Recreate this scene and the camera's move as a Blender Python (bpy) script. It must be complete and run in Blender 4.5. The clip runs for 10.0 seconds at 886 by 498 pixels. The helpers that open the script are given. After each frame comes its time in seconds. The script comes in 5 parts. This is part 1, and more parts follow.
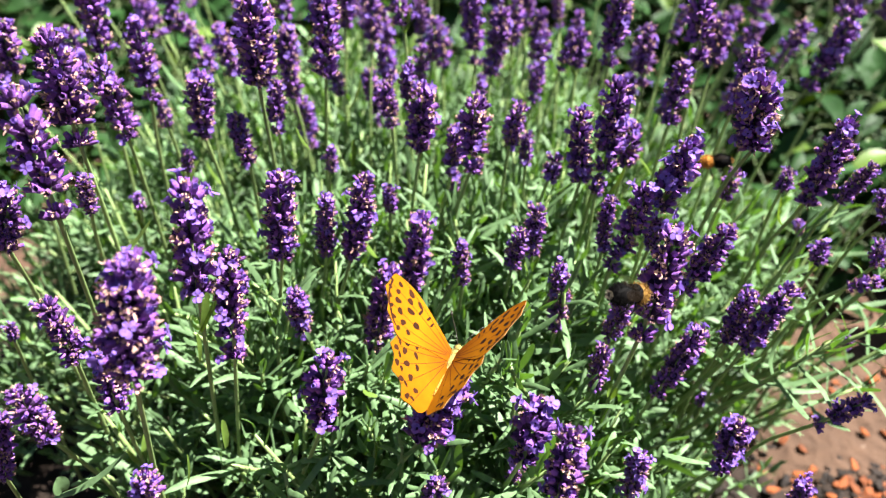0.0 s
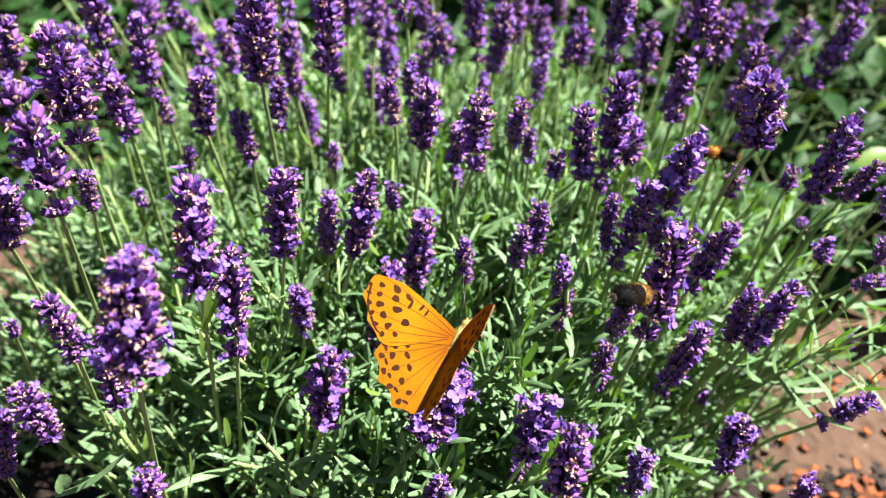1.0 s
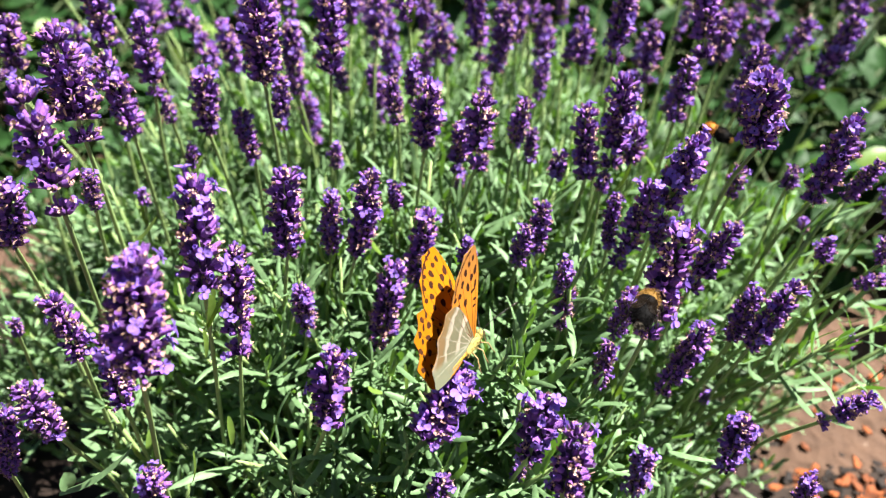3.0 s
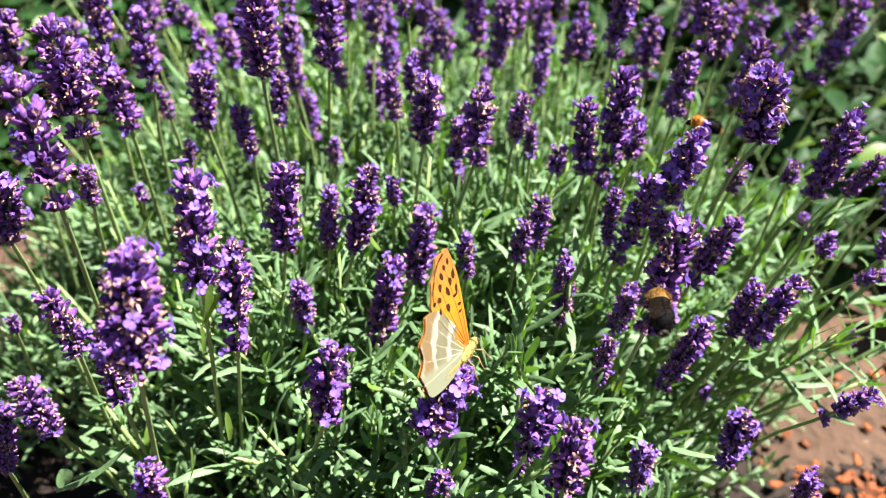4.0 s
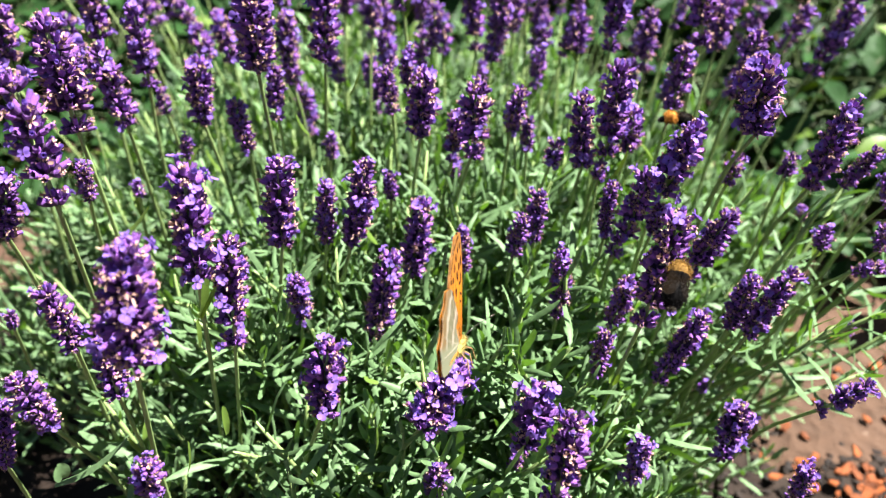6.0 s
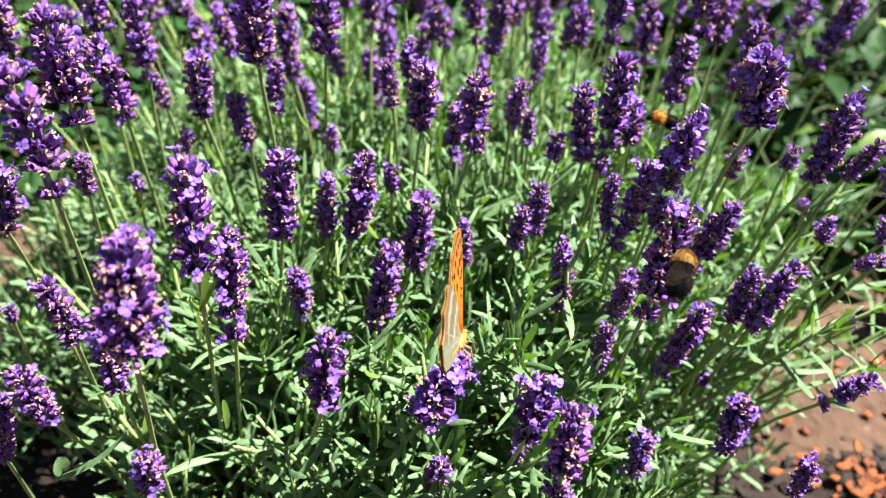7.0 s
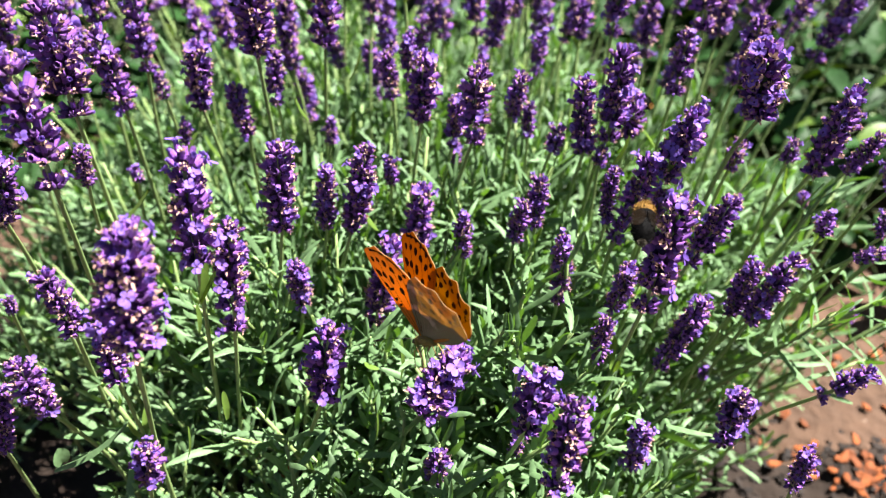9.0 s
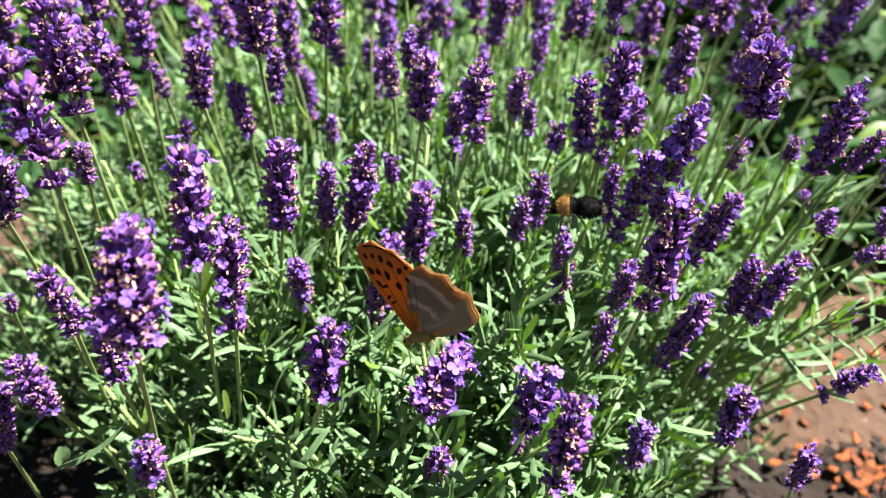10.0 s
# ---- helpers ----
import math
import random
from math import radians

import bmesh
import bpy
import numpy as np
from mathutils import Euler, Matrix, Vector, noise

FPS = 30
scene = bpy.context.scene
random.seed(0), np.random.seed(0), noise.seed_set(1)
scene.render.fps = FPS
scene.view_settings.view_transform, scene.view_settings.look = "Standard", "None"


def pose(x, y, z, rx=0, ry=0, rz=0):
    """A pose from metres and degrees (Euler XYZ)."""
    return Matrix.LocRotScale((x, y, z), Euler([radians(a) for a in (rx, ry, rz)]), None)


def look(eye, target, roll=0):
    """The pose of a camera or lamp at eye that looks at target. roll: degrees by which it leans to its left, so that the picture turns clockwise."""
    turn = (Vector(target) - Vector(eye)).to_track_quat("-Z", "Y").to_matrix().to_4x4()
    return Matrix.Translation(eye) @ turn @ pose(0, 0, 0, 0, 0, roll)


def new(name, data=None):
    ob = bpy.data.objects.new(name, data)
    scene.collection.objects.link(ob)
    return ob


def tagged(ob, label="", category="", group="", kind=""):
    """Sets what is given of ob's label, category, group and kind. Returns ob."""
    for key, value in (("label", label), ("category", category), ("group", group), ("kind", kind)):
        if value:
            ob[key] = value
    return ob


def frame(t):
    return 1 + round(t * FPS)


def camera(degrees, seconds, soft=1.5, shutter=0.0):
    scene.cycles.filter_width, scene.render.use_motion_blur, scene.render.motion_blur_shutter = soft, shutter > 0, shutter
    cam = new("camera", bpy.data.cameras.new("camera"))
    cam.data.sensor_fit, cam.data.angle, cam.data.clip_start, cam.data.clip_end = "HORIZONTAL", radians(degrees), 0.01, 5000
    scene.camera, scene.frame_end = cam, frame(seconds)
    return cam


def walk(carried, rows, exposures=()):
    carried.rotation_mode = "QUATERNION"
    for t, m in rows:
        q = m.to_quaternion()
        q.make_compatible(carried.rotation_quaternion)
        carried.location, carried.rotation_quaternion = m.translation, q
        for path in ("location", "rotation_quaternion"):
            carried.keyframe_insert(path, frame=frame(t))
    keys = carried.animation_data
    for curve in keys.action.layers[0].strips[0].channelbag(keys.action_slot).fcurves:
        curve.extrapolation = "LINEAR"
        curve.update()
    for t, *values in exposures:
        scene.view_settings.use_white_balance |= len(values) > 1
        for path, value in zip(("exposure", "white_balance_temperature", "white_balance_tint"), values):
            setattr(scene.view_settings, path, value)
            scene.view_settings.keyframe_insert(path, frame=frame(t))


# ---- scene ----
cam = camera(60, 10.0, soft=1.1)
cam.data.dof.use_dof, cam.data.dof.focus_distance, cam.data.dof.aperture_fstop = True, 0.266, 9.6
PATH = [
    (0.0, pose(0.00001, -0.00000, 0.45003, 50.0000, 0.0000, 0.0000)),
    (0.5, pose(0.00013, -0.00011, 0.44986, 49.9745, 0.0468, 0.0822)),
    (1.0, pose(-0.00097, 0.00061, 0.44925, 49.8748, -0.0471, 0.0726)),
    (1.5, pose(-0.00124, 0.00045, 0.44971, 49.8129, -0.0885, 0.0719)),
    (2.0, pose(-0.00161, 0.00085, 0.44972, 49.7611, -0.0928, 0.0876)),
    (2.5, pose(-0.00225, 0.00024, 0.45020, 49.7782, -0.1239, 0.0806)),
    (4.0, pose(-0.00166, 0.00050, 0.44795, 49.6737, -0.0572, 0.0570)),
    (4.5, pose(-0.00091, 0.00072, 0.44761, 49.5761, 0.0454, 0.0494)),
    (5.0, pose(-0.00009, 0.00061, 0.44772, 49.4955, 0.1497, 0.0565)),
    (5.5, pose(0.00015, 0.00024, 0.44800, 49.3708, 0.1837, -0.0061)),
    (7.0, pose(-0.00021, 0.00024, 0.44574, 49.0626, 0.2350, -0.0691)),
    (7.5, pose(-0.00066, 0.00026, 0.44537, 48.8328, 0.1785, -0.0566)),
    (8.0, pose(-0.00104, 0.00001, 0.44546, 48.6649, 0.1441, -0.0575)),
    (8.5, pose(-0.00142, 0.00083, 0.44557, 48.5040, 0.1491, -0.0267)),
    (9.0, pose(-0.00052, 0.00038, 0.44558, 48.4888, 0.0971, -0.0515)),
    (9.5, pose(-0.00120, 0.00021, 0.44547, 48.4585, 0.0699, -0.0802)),
    (10.0, pose(-0.00065, 0.00040, 0.44537, 48.4067, 0.1017, -0.0112)),
]
walk(cam, PATH)

# ---- light ----
SUN_ELEVATION, SUN_TURN = radians(60), radians(76)      # turn: from straight ahead (+y) to the right (+x)
world = bpy.data.worlds.new("world")
scene.world = world
world.use_nodes = True
sky = world.node_tree.nodes.new("ShaderNodeTexSky")
sky.sky_type, sky.sun_disc = "NISHITA", False
sky.sun_elevation, sky.sun_rotation = SUN_ELEVATION, SUN_TURN
backdrop = world.node_tree.nodes["Background"]
backdrop.inputs["Strength"].default_value = 0.018
world.node_tree.links.new(sky.outputs[0], backdrop.inputs["Color"])
sun_data = bpy.data.lights.new("sun", "SUN")
sun_data.energy, sun_data.angle, sun_data.color = 5.0, radians(0.5), (1.0, 0.965, 0.925)
sun = new("sun", sun_data)
sun_from = Vector((math.sin(SUN_TURN) * math.cos(SUN_ELEVATION), math.cos(SUN_TURN) * math.cos(SUN_ELEVATION), math.sin(SUN_ELEVATION)))
sun.matrix_world = look(sun_from * 5, (0, 0, 0))
scene.view_settings.exposure = 2.62


# ---- materials ----
def material(name, colour, rough=0.6, vary=0.25, dark=0.5, scale=300.0, through_light=0.0, bump=0.15, glow_colour=None, island=False, metal=0.0, coat=0.0):
    """A surface with two scales of variation, fine relief and, for thin things, light that passes through."""
    mat = bpy.data.materials.new(name)
    mat.use_nodes = True
    nodes, links = mat.node_tree.nodes, mat.node_tree.links
    bsdf, out = nodes["Principled BSDF"], nodes["Material Output"]
    where = nodes.new("ShaderNodeTexCoord")
    fine = nodes.new("ShaderNodeTexNoise")
    fine.inputs["Scale"].default_value, fine.inputs["Detail"].default_value = scale, 6
    broad = nodes.new("ShaderNodeTexNoise")
    broad.inputs["Scale"].default_value, broad.inputs["Detail"].default_value = scale / 9, 3
    for n in (fine, broad):
        links.new(where.outputs["Object"], n.inputs["Vector"])
    add = nodes.new("ShaderNodeMath")
    add.operation = "ADD"
    links.new(fine.outputs["Fac"], add.inputs[0])
    links.new(broad.outputs["Fac"], add.inputs[1])
    pick = nodes.new("ShaderNodeMath")
    pick.operation = "MULTIPLY_ADD"
    if island:
        source = nodes.new("ShaderNodeNewGeometry").outputs["Random Per Island"]
    else:
        source = nodes.new("ShaderNodeObjectInfo").outputs["Random"]
    links.new(source, pick.inputs[0])
    pick.inputs[1].default_value = 0.9
    links.new(add.outputs[0], pick.inputs[2])
    ramp = nodes.new("ShaderNodeValToRGB")
    c = Vector(colour)
    ramp.color_ramp.elements[0].position, ramp.color_ramp.elements[1].position = 0.25, 0.95
    ramp.color_ramp.elements[0].color = (*(c * dark), 1)
    ramp.color_ramp.elements[1].color = (*[min(1, v * (1 + vary)) for v in c], 1)
    half = nodes.new("ShaderNodeMath")
    half.operation, half.inputs[1].default_value = "MULTIPLY", 0.5
    links.new(pick.outputs[0], half.inputs[0])
    links.new(half.outputs[0], ramp.inputs[0])
    links.new(ramp.outputs[0], bsdf.inputs["Base Color"])
    bsdf.inputs["Roughness"].default_value, bsdf.inputs["Metallic"].default_value = rough, metal
    bsdf.inputs["Coat Weight"].default_value = coat
    bsdf.inputs["Specular IOR Level"].default_value = 0.3
    if bump:
        relief = nodes.new("ShaderNodeBump")
        relief.inputs["Strength"].default_value, relief.inputs["Distance"].default_value = bump, 0.4 / scale
        links.new(fine.outputs["Fac"], relief.inputs["Height"])
        links.new(relief.outputs[0], bsdf.inputs["Normal"])
    if through_light:
        thin, mix = nodes.new("ShaderNodeBsdfTranslucent"), nodes.new("ShaderNodeMixShader")
        mix.inputs[0].default_value = through_light
        if glow_colour:
            thin.inputs["Color"].default_value = (*glow_colour, 1)
        else:
            links.new(ramp.outputs[0], thin.inputs["Color"])
        links.new(bsdf.outputs[0], mix.inputs[1])
        links.new(thin.outputs[0], mix.inputs[2])
        links.new(mix.outputs[0], out.inputs["Surface"])
    return mat


CALYX = material("calyx", (0.145, 0.052, 0.232), 0.68, 1.4, 0.2, 700, 0.10, 0.7, island=True)
COROLLA = material("corolla", (0.17, 0.092, 0.38), 0.6, 0.3, 0.7, 700, 0.35, 0.15, island=True)
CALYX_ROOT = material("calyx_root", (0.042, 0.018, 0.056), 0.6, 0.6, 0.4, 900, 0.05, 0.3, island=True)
DRIED = material("dried_petal", (0.29, 0.175, 0.14), 0.8, 0.8, 0.35, 800, 0.2, 0.2, island=True)
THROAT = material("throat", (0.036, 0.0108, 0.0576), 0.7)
STALK = material("stalk", (0.155, 0.215, 0.075), 0.5, 0.3, 0.65, 250, 0.0, 0.2)
LEAF = material("leaf", (0.100, 0.172, 0.074), 0.55, 0.5, 0.15, 260, 0.26, 0.2, glow_colour=(0.11, 0.24, 0.015), island=True)
FRESH = material("fresh_leaf", (0.0864, 0.144, 0.0252), 0.45, 0.3, 0.7, 260, 0.35, 0.2, glow_colour=(0.1224, 0.2016, 0.0144))
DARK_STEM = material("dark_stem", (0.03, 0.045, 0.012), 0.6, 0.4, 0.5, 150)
# green taken down towards black, with the shade of the bed behind in it
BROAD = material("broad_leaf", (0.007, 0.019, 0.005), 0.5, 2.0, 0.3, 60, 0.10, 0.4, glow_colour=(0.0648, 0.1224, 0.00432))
WOOD = material("woody_stem", (0.0936, 0.0648, 0.0432), 0.85, 0.3, 0.5, 200, 0.0, 0.5)
CHIP = material("bark", (0.105, 0.027, 0.0045), 0.8, 0.9, 0.25, 140, 0.0, 0.6)
# bark with the shade between the chips put into its colour
SHADE_CHIP = material("shaded_bark", (0.008, 0.0045, 0.0025), 0.85, 0.6, 0.4, 140, 0.0, 0.6)
PEBBLE = material("pebble", (0.108, 0.072, 0.0504), 0.85, 0.3, 0.5, 160, 0.0, 0.5)
BERRY = material("berry", (0.216, 0.0468, 0.018), 0.4, 0.4, 0.5, 200, 0.1, 0.2)
FUR_BLACK = material("black_fur", (0.0013, 0.0011, 0.0010), 0.75, 0.4, 0.5, 800)
FUR_GOLD = material("gold_fur", (0.15, 0.078, 0.012), 0.8, 0.3, 0.6, 800)
FUR_WHITE = material("white_fur", (0.08, 0.065, 0.045), 0.8, 0.2, 0.7, 800)
FUR_FOX = material("fox_fur", (0.3312, 0.1368, 0.0144), 0.8, 0.3, 0.6, 800)
FUR_OLIVE = material("olive_fur", (0.18, 0.144, 0.036), 0.8, 0.3, 0.6, 800)
CHITIN = material("chitin", (0.0216, 0.01584, 0.01296), 0.3, 0.3, 0.5, 500)
LEG = material("leg", (0.2088, 0.1224, 0.0468), 0.5, 0.3, 0.6, 500)
EYE_SHELL = material("eye", (0.0432, 0.0324, 0.0144), 0.15)
WING_FILM = material("wing_film", (0.11, 0.07, 0.04), 0.6, 0.3, 0.7, 500)
SPOT = material("wing_spot", (0.0216, 0.00648, 0.00216), 0.9, 0.4, 0.6, 900)
VEIN = material("wing_vein", (0.072, 0.02016, 0.00288), 0.9, 0.3, 0.6, 900)
# underside veins painted pale, the look of sun coming through the wing
BACKLIT_VEIN = material("backlit_vein", (0.288, 0.2592, 0.1872), 0.7, 0.2, 0.7, 900)
FRINGE = material("wing_fringe", (0.15, 0.075, 0.022), 0.8, 0.3, 0.6, 900)
ORANGE = material("orange_scales", (0.34, 0.134, 0.003), 0.85, 0.2, 0.55, 330, 0.46, 0.1, glow_colour=(0.55, 0.21, 0.001))
UNDER_ORANGE = material("pale_orange_scales", (0.42, 0.21, 0.035), 0.65, 0.2, 0.75, 500, 0.58, 0.1, glow_colour=(0.9, 0.52, 0.10))
WING_FILM.node_tree.nodes["Principled BSDF"].inputs["Alpha"].default_value = 0.014
for mat, start in ((LEAF, 0.43), (CALYX, 0.36)):      # wider spread from piece to piece
    mat.node_tree.nodes["Color Ramp"].color_ramp.elements[0].position = start
LEMON = material("lemon_scales", (0.15, 0.18, 0.055), 0.7, 0.25, 0.6, 400, 0.62, 0.1, glow_colour=(0.30, 0.36, 0.09))


def banded_underside():
    """Olive scales with silver bands across, a tawny outer margin and a silver-green fold along the body."""
    mat = material("silver_washed_scales", (0.116, 0.114, 0.068), 0.55, 0.3, 0.6, 420, 0.42, 0.1, glow_colour=(0.74, 0.64, 0.34))
    nodes, links = mat.node_tree.nodes, mat.node_tree.links
    where, far, rough_edge = nodes.new("ShaderNodeTexCoord"), nodes.new("ShaderNodeVectorMath"), nodes.new("ShaderNodeTexNoise")
    far.operation = "LENGTH"
    rough_edge.inputs["Scale"].default_value, rough_edge.inputs["Detail"].default_value = 260, 3
    scale, ragged = nodes.new("ShaderNodeMath"), nodes.new("ShaderNodeMath")
    scale.operation, scale.inputs[1].default_value = "MULTIPLY", 1 / 0.031
    ragged.operation, ragged.inputs[1].default_value = "MULTIPLY_ADD", 0.16
    links.new(where.outputs["Object"], far.inputs[0])
    links.new(where.outputs["Object"], rough_edge.inputs["Vector"])
    links.new(far.outputs["Value"], scale.inputs[0])
    links.new(rough_edge.outputs["Fac"], ragged.inputs[0])
    links.new(scale.outputs[0], ragged.inputs[2])
    silver, tawny = nodes.new("ShaderNodeValToRGB"), nodes.new("ShaderNodeValToRGB")
    stops = silver.color_ramp.elements
    stops[0].position, stops[0].color = 0.42, (0, 0, 0, 1)
    stops[1].position, stops[1].color = 0.45, (1, 1, 1, 1)
    for at, level in ((0.49, 1), (0.53, 0), (0.70, 0), (0.73, 1), (0.77, 1), (0.81, 0), (0.96, 0), (1.0, 0.6)):
        stops.new(at).color = (level, level, level, 1)
    tawny.color_ramp.elements[0].position, tawny.color_ramp.elements[1].position = 0.78, 0.84
    links.new(ragged.outputs[0], silver.inputs[0])
    links.new(ragged.outputs[0], tawny.inputs[0])
    margin, bands, cream = [nodes.new("ShaderNodeMix") for _ in range(3)]
    for m, tint in ((margin, (0.165, 0.115, 0.052)), (bands, (0.31, 0.295, 0.235)), (cream, (0.175, 0.19, 0.125))):
        m.data_type = "RGBA"
        m.inputs["B"].default_value = (*tint, 1)
    # the fold along the body: |x| small against the way back along the wing
    split, out, back, shift, fold = nodes.new("ShaderNodeSeparateXYZ"), nodes.new("ShaderNodeMath"), nodes.new("ShaderNodeMath"), nodes.new("ShaderNodeMath"), nodes.new("ShaderNodeValToRGB")
    out.operation, back.operation, back.inputs[1].default_value = "ABSOLUTE", "MULTIPLY_ADD", 0.30
    shift.operation, shift.inputs[1].default_value, shift.inputs[2].default_value = "MULTIPLY_ADD", 60, 0.5
    fold.color_ramp.elements[0].position, fold.color_ramp.elements[0].color = 0.45, (1, 1, 1, 1)
    fold.color_ramp.elements[1].position, fold.color_ramp.elements[1].color = 0.60, (0, 0, 0, 1)
    links.new(where.outputs["Object"], split.inputs[0])
    links.new(split.outputs["X"], out.inputs[0])
    links.new(split.outputs["Y"], back.inputs[0])
    links.new(out.outputs[0], back.inputs[2])
    links.new(back.outputs[0], shift.inputs[0])
    links.new(shift.outputs[0], fold.inputs[0])
    base = nodes["Principled BSDF"].inputs["Base Color"]
    links.new(base.links[0].from_socket, margin.inputs["A"])
    links.new(tawny.outputs[0], margin.inputs["Factor"])
    links.new(margin.outputs["Result"], bands.inputs["A"])
    links.new(silver.outputs[0], bands.inputs["Factor"])
    links.new(bands.outputs["Result"], cream.inputs["A"])
    links.new(fold.outputs[0], cream.inputs["Factor"])
    links.new(cream.outputs["Result"], base)
    paler = nodes.new("ShaderNodeVectorMath")
    paler.operation, paler.inputs["Scale"].default_value = "SCALE", 3.0
    links.new(cream.outputs["Result"], paler.inputs[0])
    links.new(paler.outputs[0], nodes["Translucent BSDF"].inputs["Color"])
    return mat


SILVER = banded_underside()


def shade_from_root(mat, root, middle, edge):
    """Wing scales grow browner at the root and along the margin."""
    nodes, links = mat.node_tree.nodes, mat.node_tree.links
    where, far, ramp, mix = nodes.new("ShaderNodeTexCoord"), nodes.new("ShaderNodeVectorMath"), nodes.new("ShaderNodeValToRGB"), nodes.new("ShaderNodeMix")
    far.operation, mix.data_type, mix.blend_type = "LENGTH", "RGBA", "MULTIPLY"
    scale = nodes.new("ShaderNodeMath")
    scale.operation, scale.inputs[1].default_value = "MULTIPLY", 1 / 0.037
    mix.inputs["Factor"].default_value = 1.0
    stops = ramp.color_ramp.elements
    stops[0].position, stops[0].color = 0.05, (*root, 1)
    stops[1].position, stops[1].color = 0.45, (*middle, 1)
    last = stops.new(0.98)
    last.color = (*edge, 1)
    links.new(where.outputs["Object"], far.inputs[0])
    links.new(far.outputs["Value"], scale.inputs[0])
    links.new(scale.outputs[0], ramp.inputs[0])
    links.new(ramp.outputs[0], mix.inputs["B"])
    base = nodes["Principled BSDF"].inputs["Base Color"]
    links.new(base.links[0].from_socket, mix.inputs["A"])
    links.new(mix.outputs["Result"], base)
    for n in nodes:
        if n.type == "BSDF_TRANSLUCENT":
            tint = nodes.new("ShaderNodeMix")
            tint.data_type, tint.blend_type = "RGBA", "MULTIPLY"
            tint.inputs["Factor"].default_value = 1.0
            tint.inputs["A"].default_value = n.inputs["Color"].default_value
            links.new(ramp.outputs[0], tint.inputs["B"])
            links.new(tint.outputs["Result"], n.inputs["Color"])


for scales in (ORANGE, UNDER_ORANGE, SPOT, VEIN, BROAD, WING_FILM, FUR_BLACK):
    scales.node_tree.nodes["Principled BSDF"].inputs["Specular IOR Level"].default_value = 0.08
shade_from_root(ORANGE, (0.62, 0.45, 0.4), (1, 1, 1), (0.85, 0.72, 0.6))
shade_from_root(UNDER_ORANGE, (0.9, 0.7, 0.5), (1.2, 1.0, 0.6), (0.62, 0.66, 1.2))


def earth():
    """Dry reddish garden soil: crumbs, lighter dust and darker damp patches."""
    mat = material("soil", (0.040, 0.022, 0.0128), 0.95, 0.7, 0.2, 90, 0.0, 0.9)
    nodes, links = mat.node_tree.nodes, mat.node_tree.links
    where, lumps, relief = nodes.new("ShaderNodeTexCoord"), nodes.new("ShaderNodeTexVoronoi"), nodes.new("ShaderNodeBump")
    lumps.inputs["Scale"].default_value = 70
    relief.inputs["Strength"].default_value, relief.inputs["Distance"].default_value = 0.8, 0.006
    links.new(where.outputs["Object"], lumps.inputs["Vector"])
    links.new(lumps.outputs["Distance"], relief.inputs["Height"])
    slot = nodes["Principled BSDF"].inputs["Normal"]
    links.new(slot.links[0].from_socket, relief.inputs["Normal"])
    links.new(relief.outputs[0], slot)
    return mat


SOIL = earth()
# near-black soil colour that holds the shade under and before the plant
SHADE_SOIL = material("shade_dark_soil", (0.0085, 0.005, 0.003), 0.95, 1.0, 0.3, 120, 0.0, 1.0)


# ---- builders ----
def mesh_of(name, verts, faces, mats, slots=None, smooth=True):
    me = bpy.data.meshes.new(name)
    me.from_pydata([tuple(v) for v in verts], [], [tuple(f) for f in faces])
    for m in mats:
        me.materials.append(m)
    if slots is not None:
        me.polygons.foreach_set("material_index", np.array(slots, dtype=np.int32))
    if smooth:
        me.polygons.foreach_set("use_smooth", np.ones(len(faces), dtype=bool))
    me.update()
    return me


def part(name, me, parent, m=None, label=""):
    """One mesh object under a thing or under a part."""
    ob = new(name, me)
    ob.parent = parent
    if m is not None:
        ob.matrix_basis = m
    return tagged(ob, label) if label else ob


def tube(points, radii, sides=6, squash=1.0):
    """A closed round tube along points."""
    pts = [Vector(p) for p in points]
    verts, faces = [], []
    for i, p in enumerate(pts):
        d = (pts[min(i + 1, len(pts) - 1)] - pts[max(i - 1, 0)]).normalized()
        side = d.cross(Vector((0.31, 0.9, 0.28))).normalized()
        up = side.cross(d)
        for k in range(sides):
            a = 2 * math.pi * k / sides
            verts.append(p + (side * math.cos(a) + up * math.sin(a) * squash) * radii[i])
    for i in range(len(pts) - 1):
        for k in range(sides):
            a, b = i * sides + k, i * sides + (k + 1) % sides
            faces.append((a, b, b + sides, a + sides))
    faces.append(tuple(range(sides))[::-1])
    faces.append(tuple(range(len(verts) - sides, len(verts))))
    return verts, faces


def join(pieces):
    """(verts, faces, slot) pieces in one."""
    verts, faces, slots = [], [], []
    for v, f, s in pieces:
        n = len(verts)
        verts += list(v)
        faces += [tuple(i + n for i in q) for q in f]
        slots += [s] * len(f)
    return verts, faces, slots


def moved(m, verts):
    return [m @ Vector(v) for v in verts]


def aim(p, d, spin=0.0):
    """A pose at p whose z points along d."""
    return Matrix.Translation(p) @ Vector(d).to_track_quat("Z", "Y").to_matrix().to_4x4() @ Matrix.Rotation(spin, 4, "Z")


def petal(length, width, curl):
    """A rounded, cupped lobe along x."""
    verts, faces = [], []
    for i, (u, w) in enumerate(((0, 0.3), (0.4, 0.85), (0.75, 1.0), (1.0, 0.55))):
        for k in (-1, 0, 1):
            verts.append((u * length, k * w * width / 2, curl * u * u * length + (0.12 * width if k else 0)))
    for i in range(3):
        for k in range(2):
            a = i * 3 + k
            faces.append((a, a + 1, a + 4, a + 3))
    return verts, faces


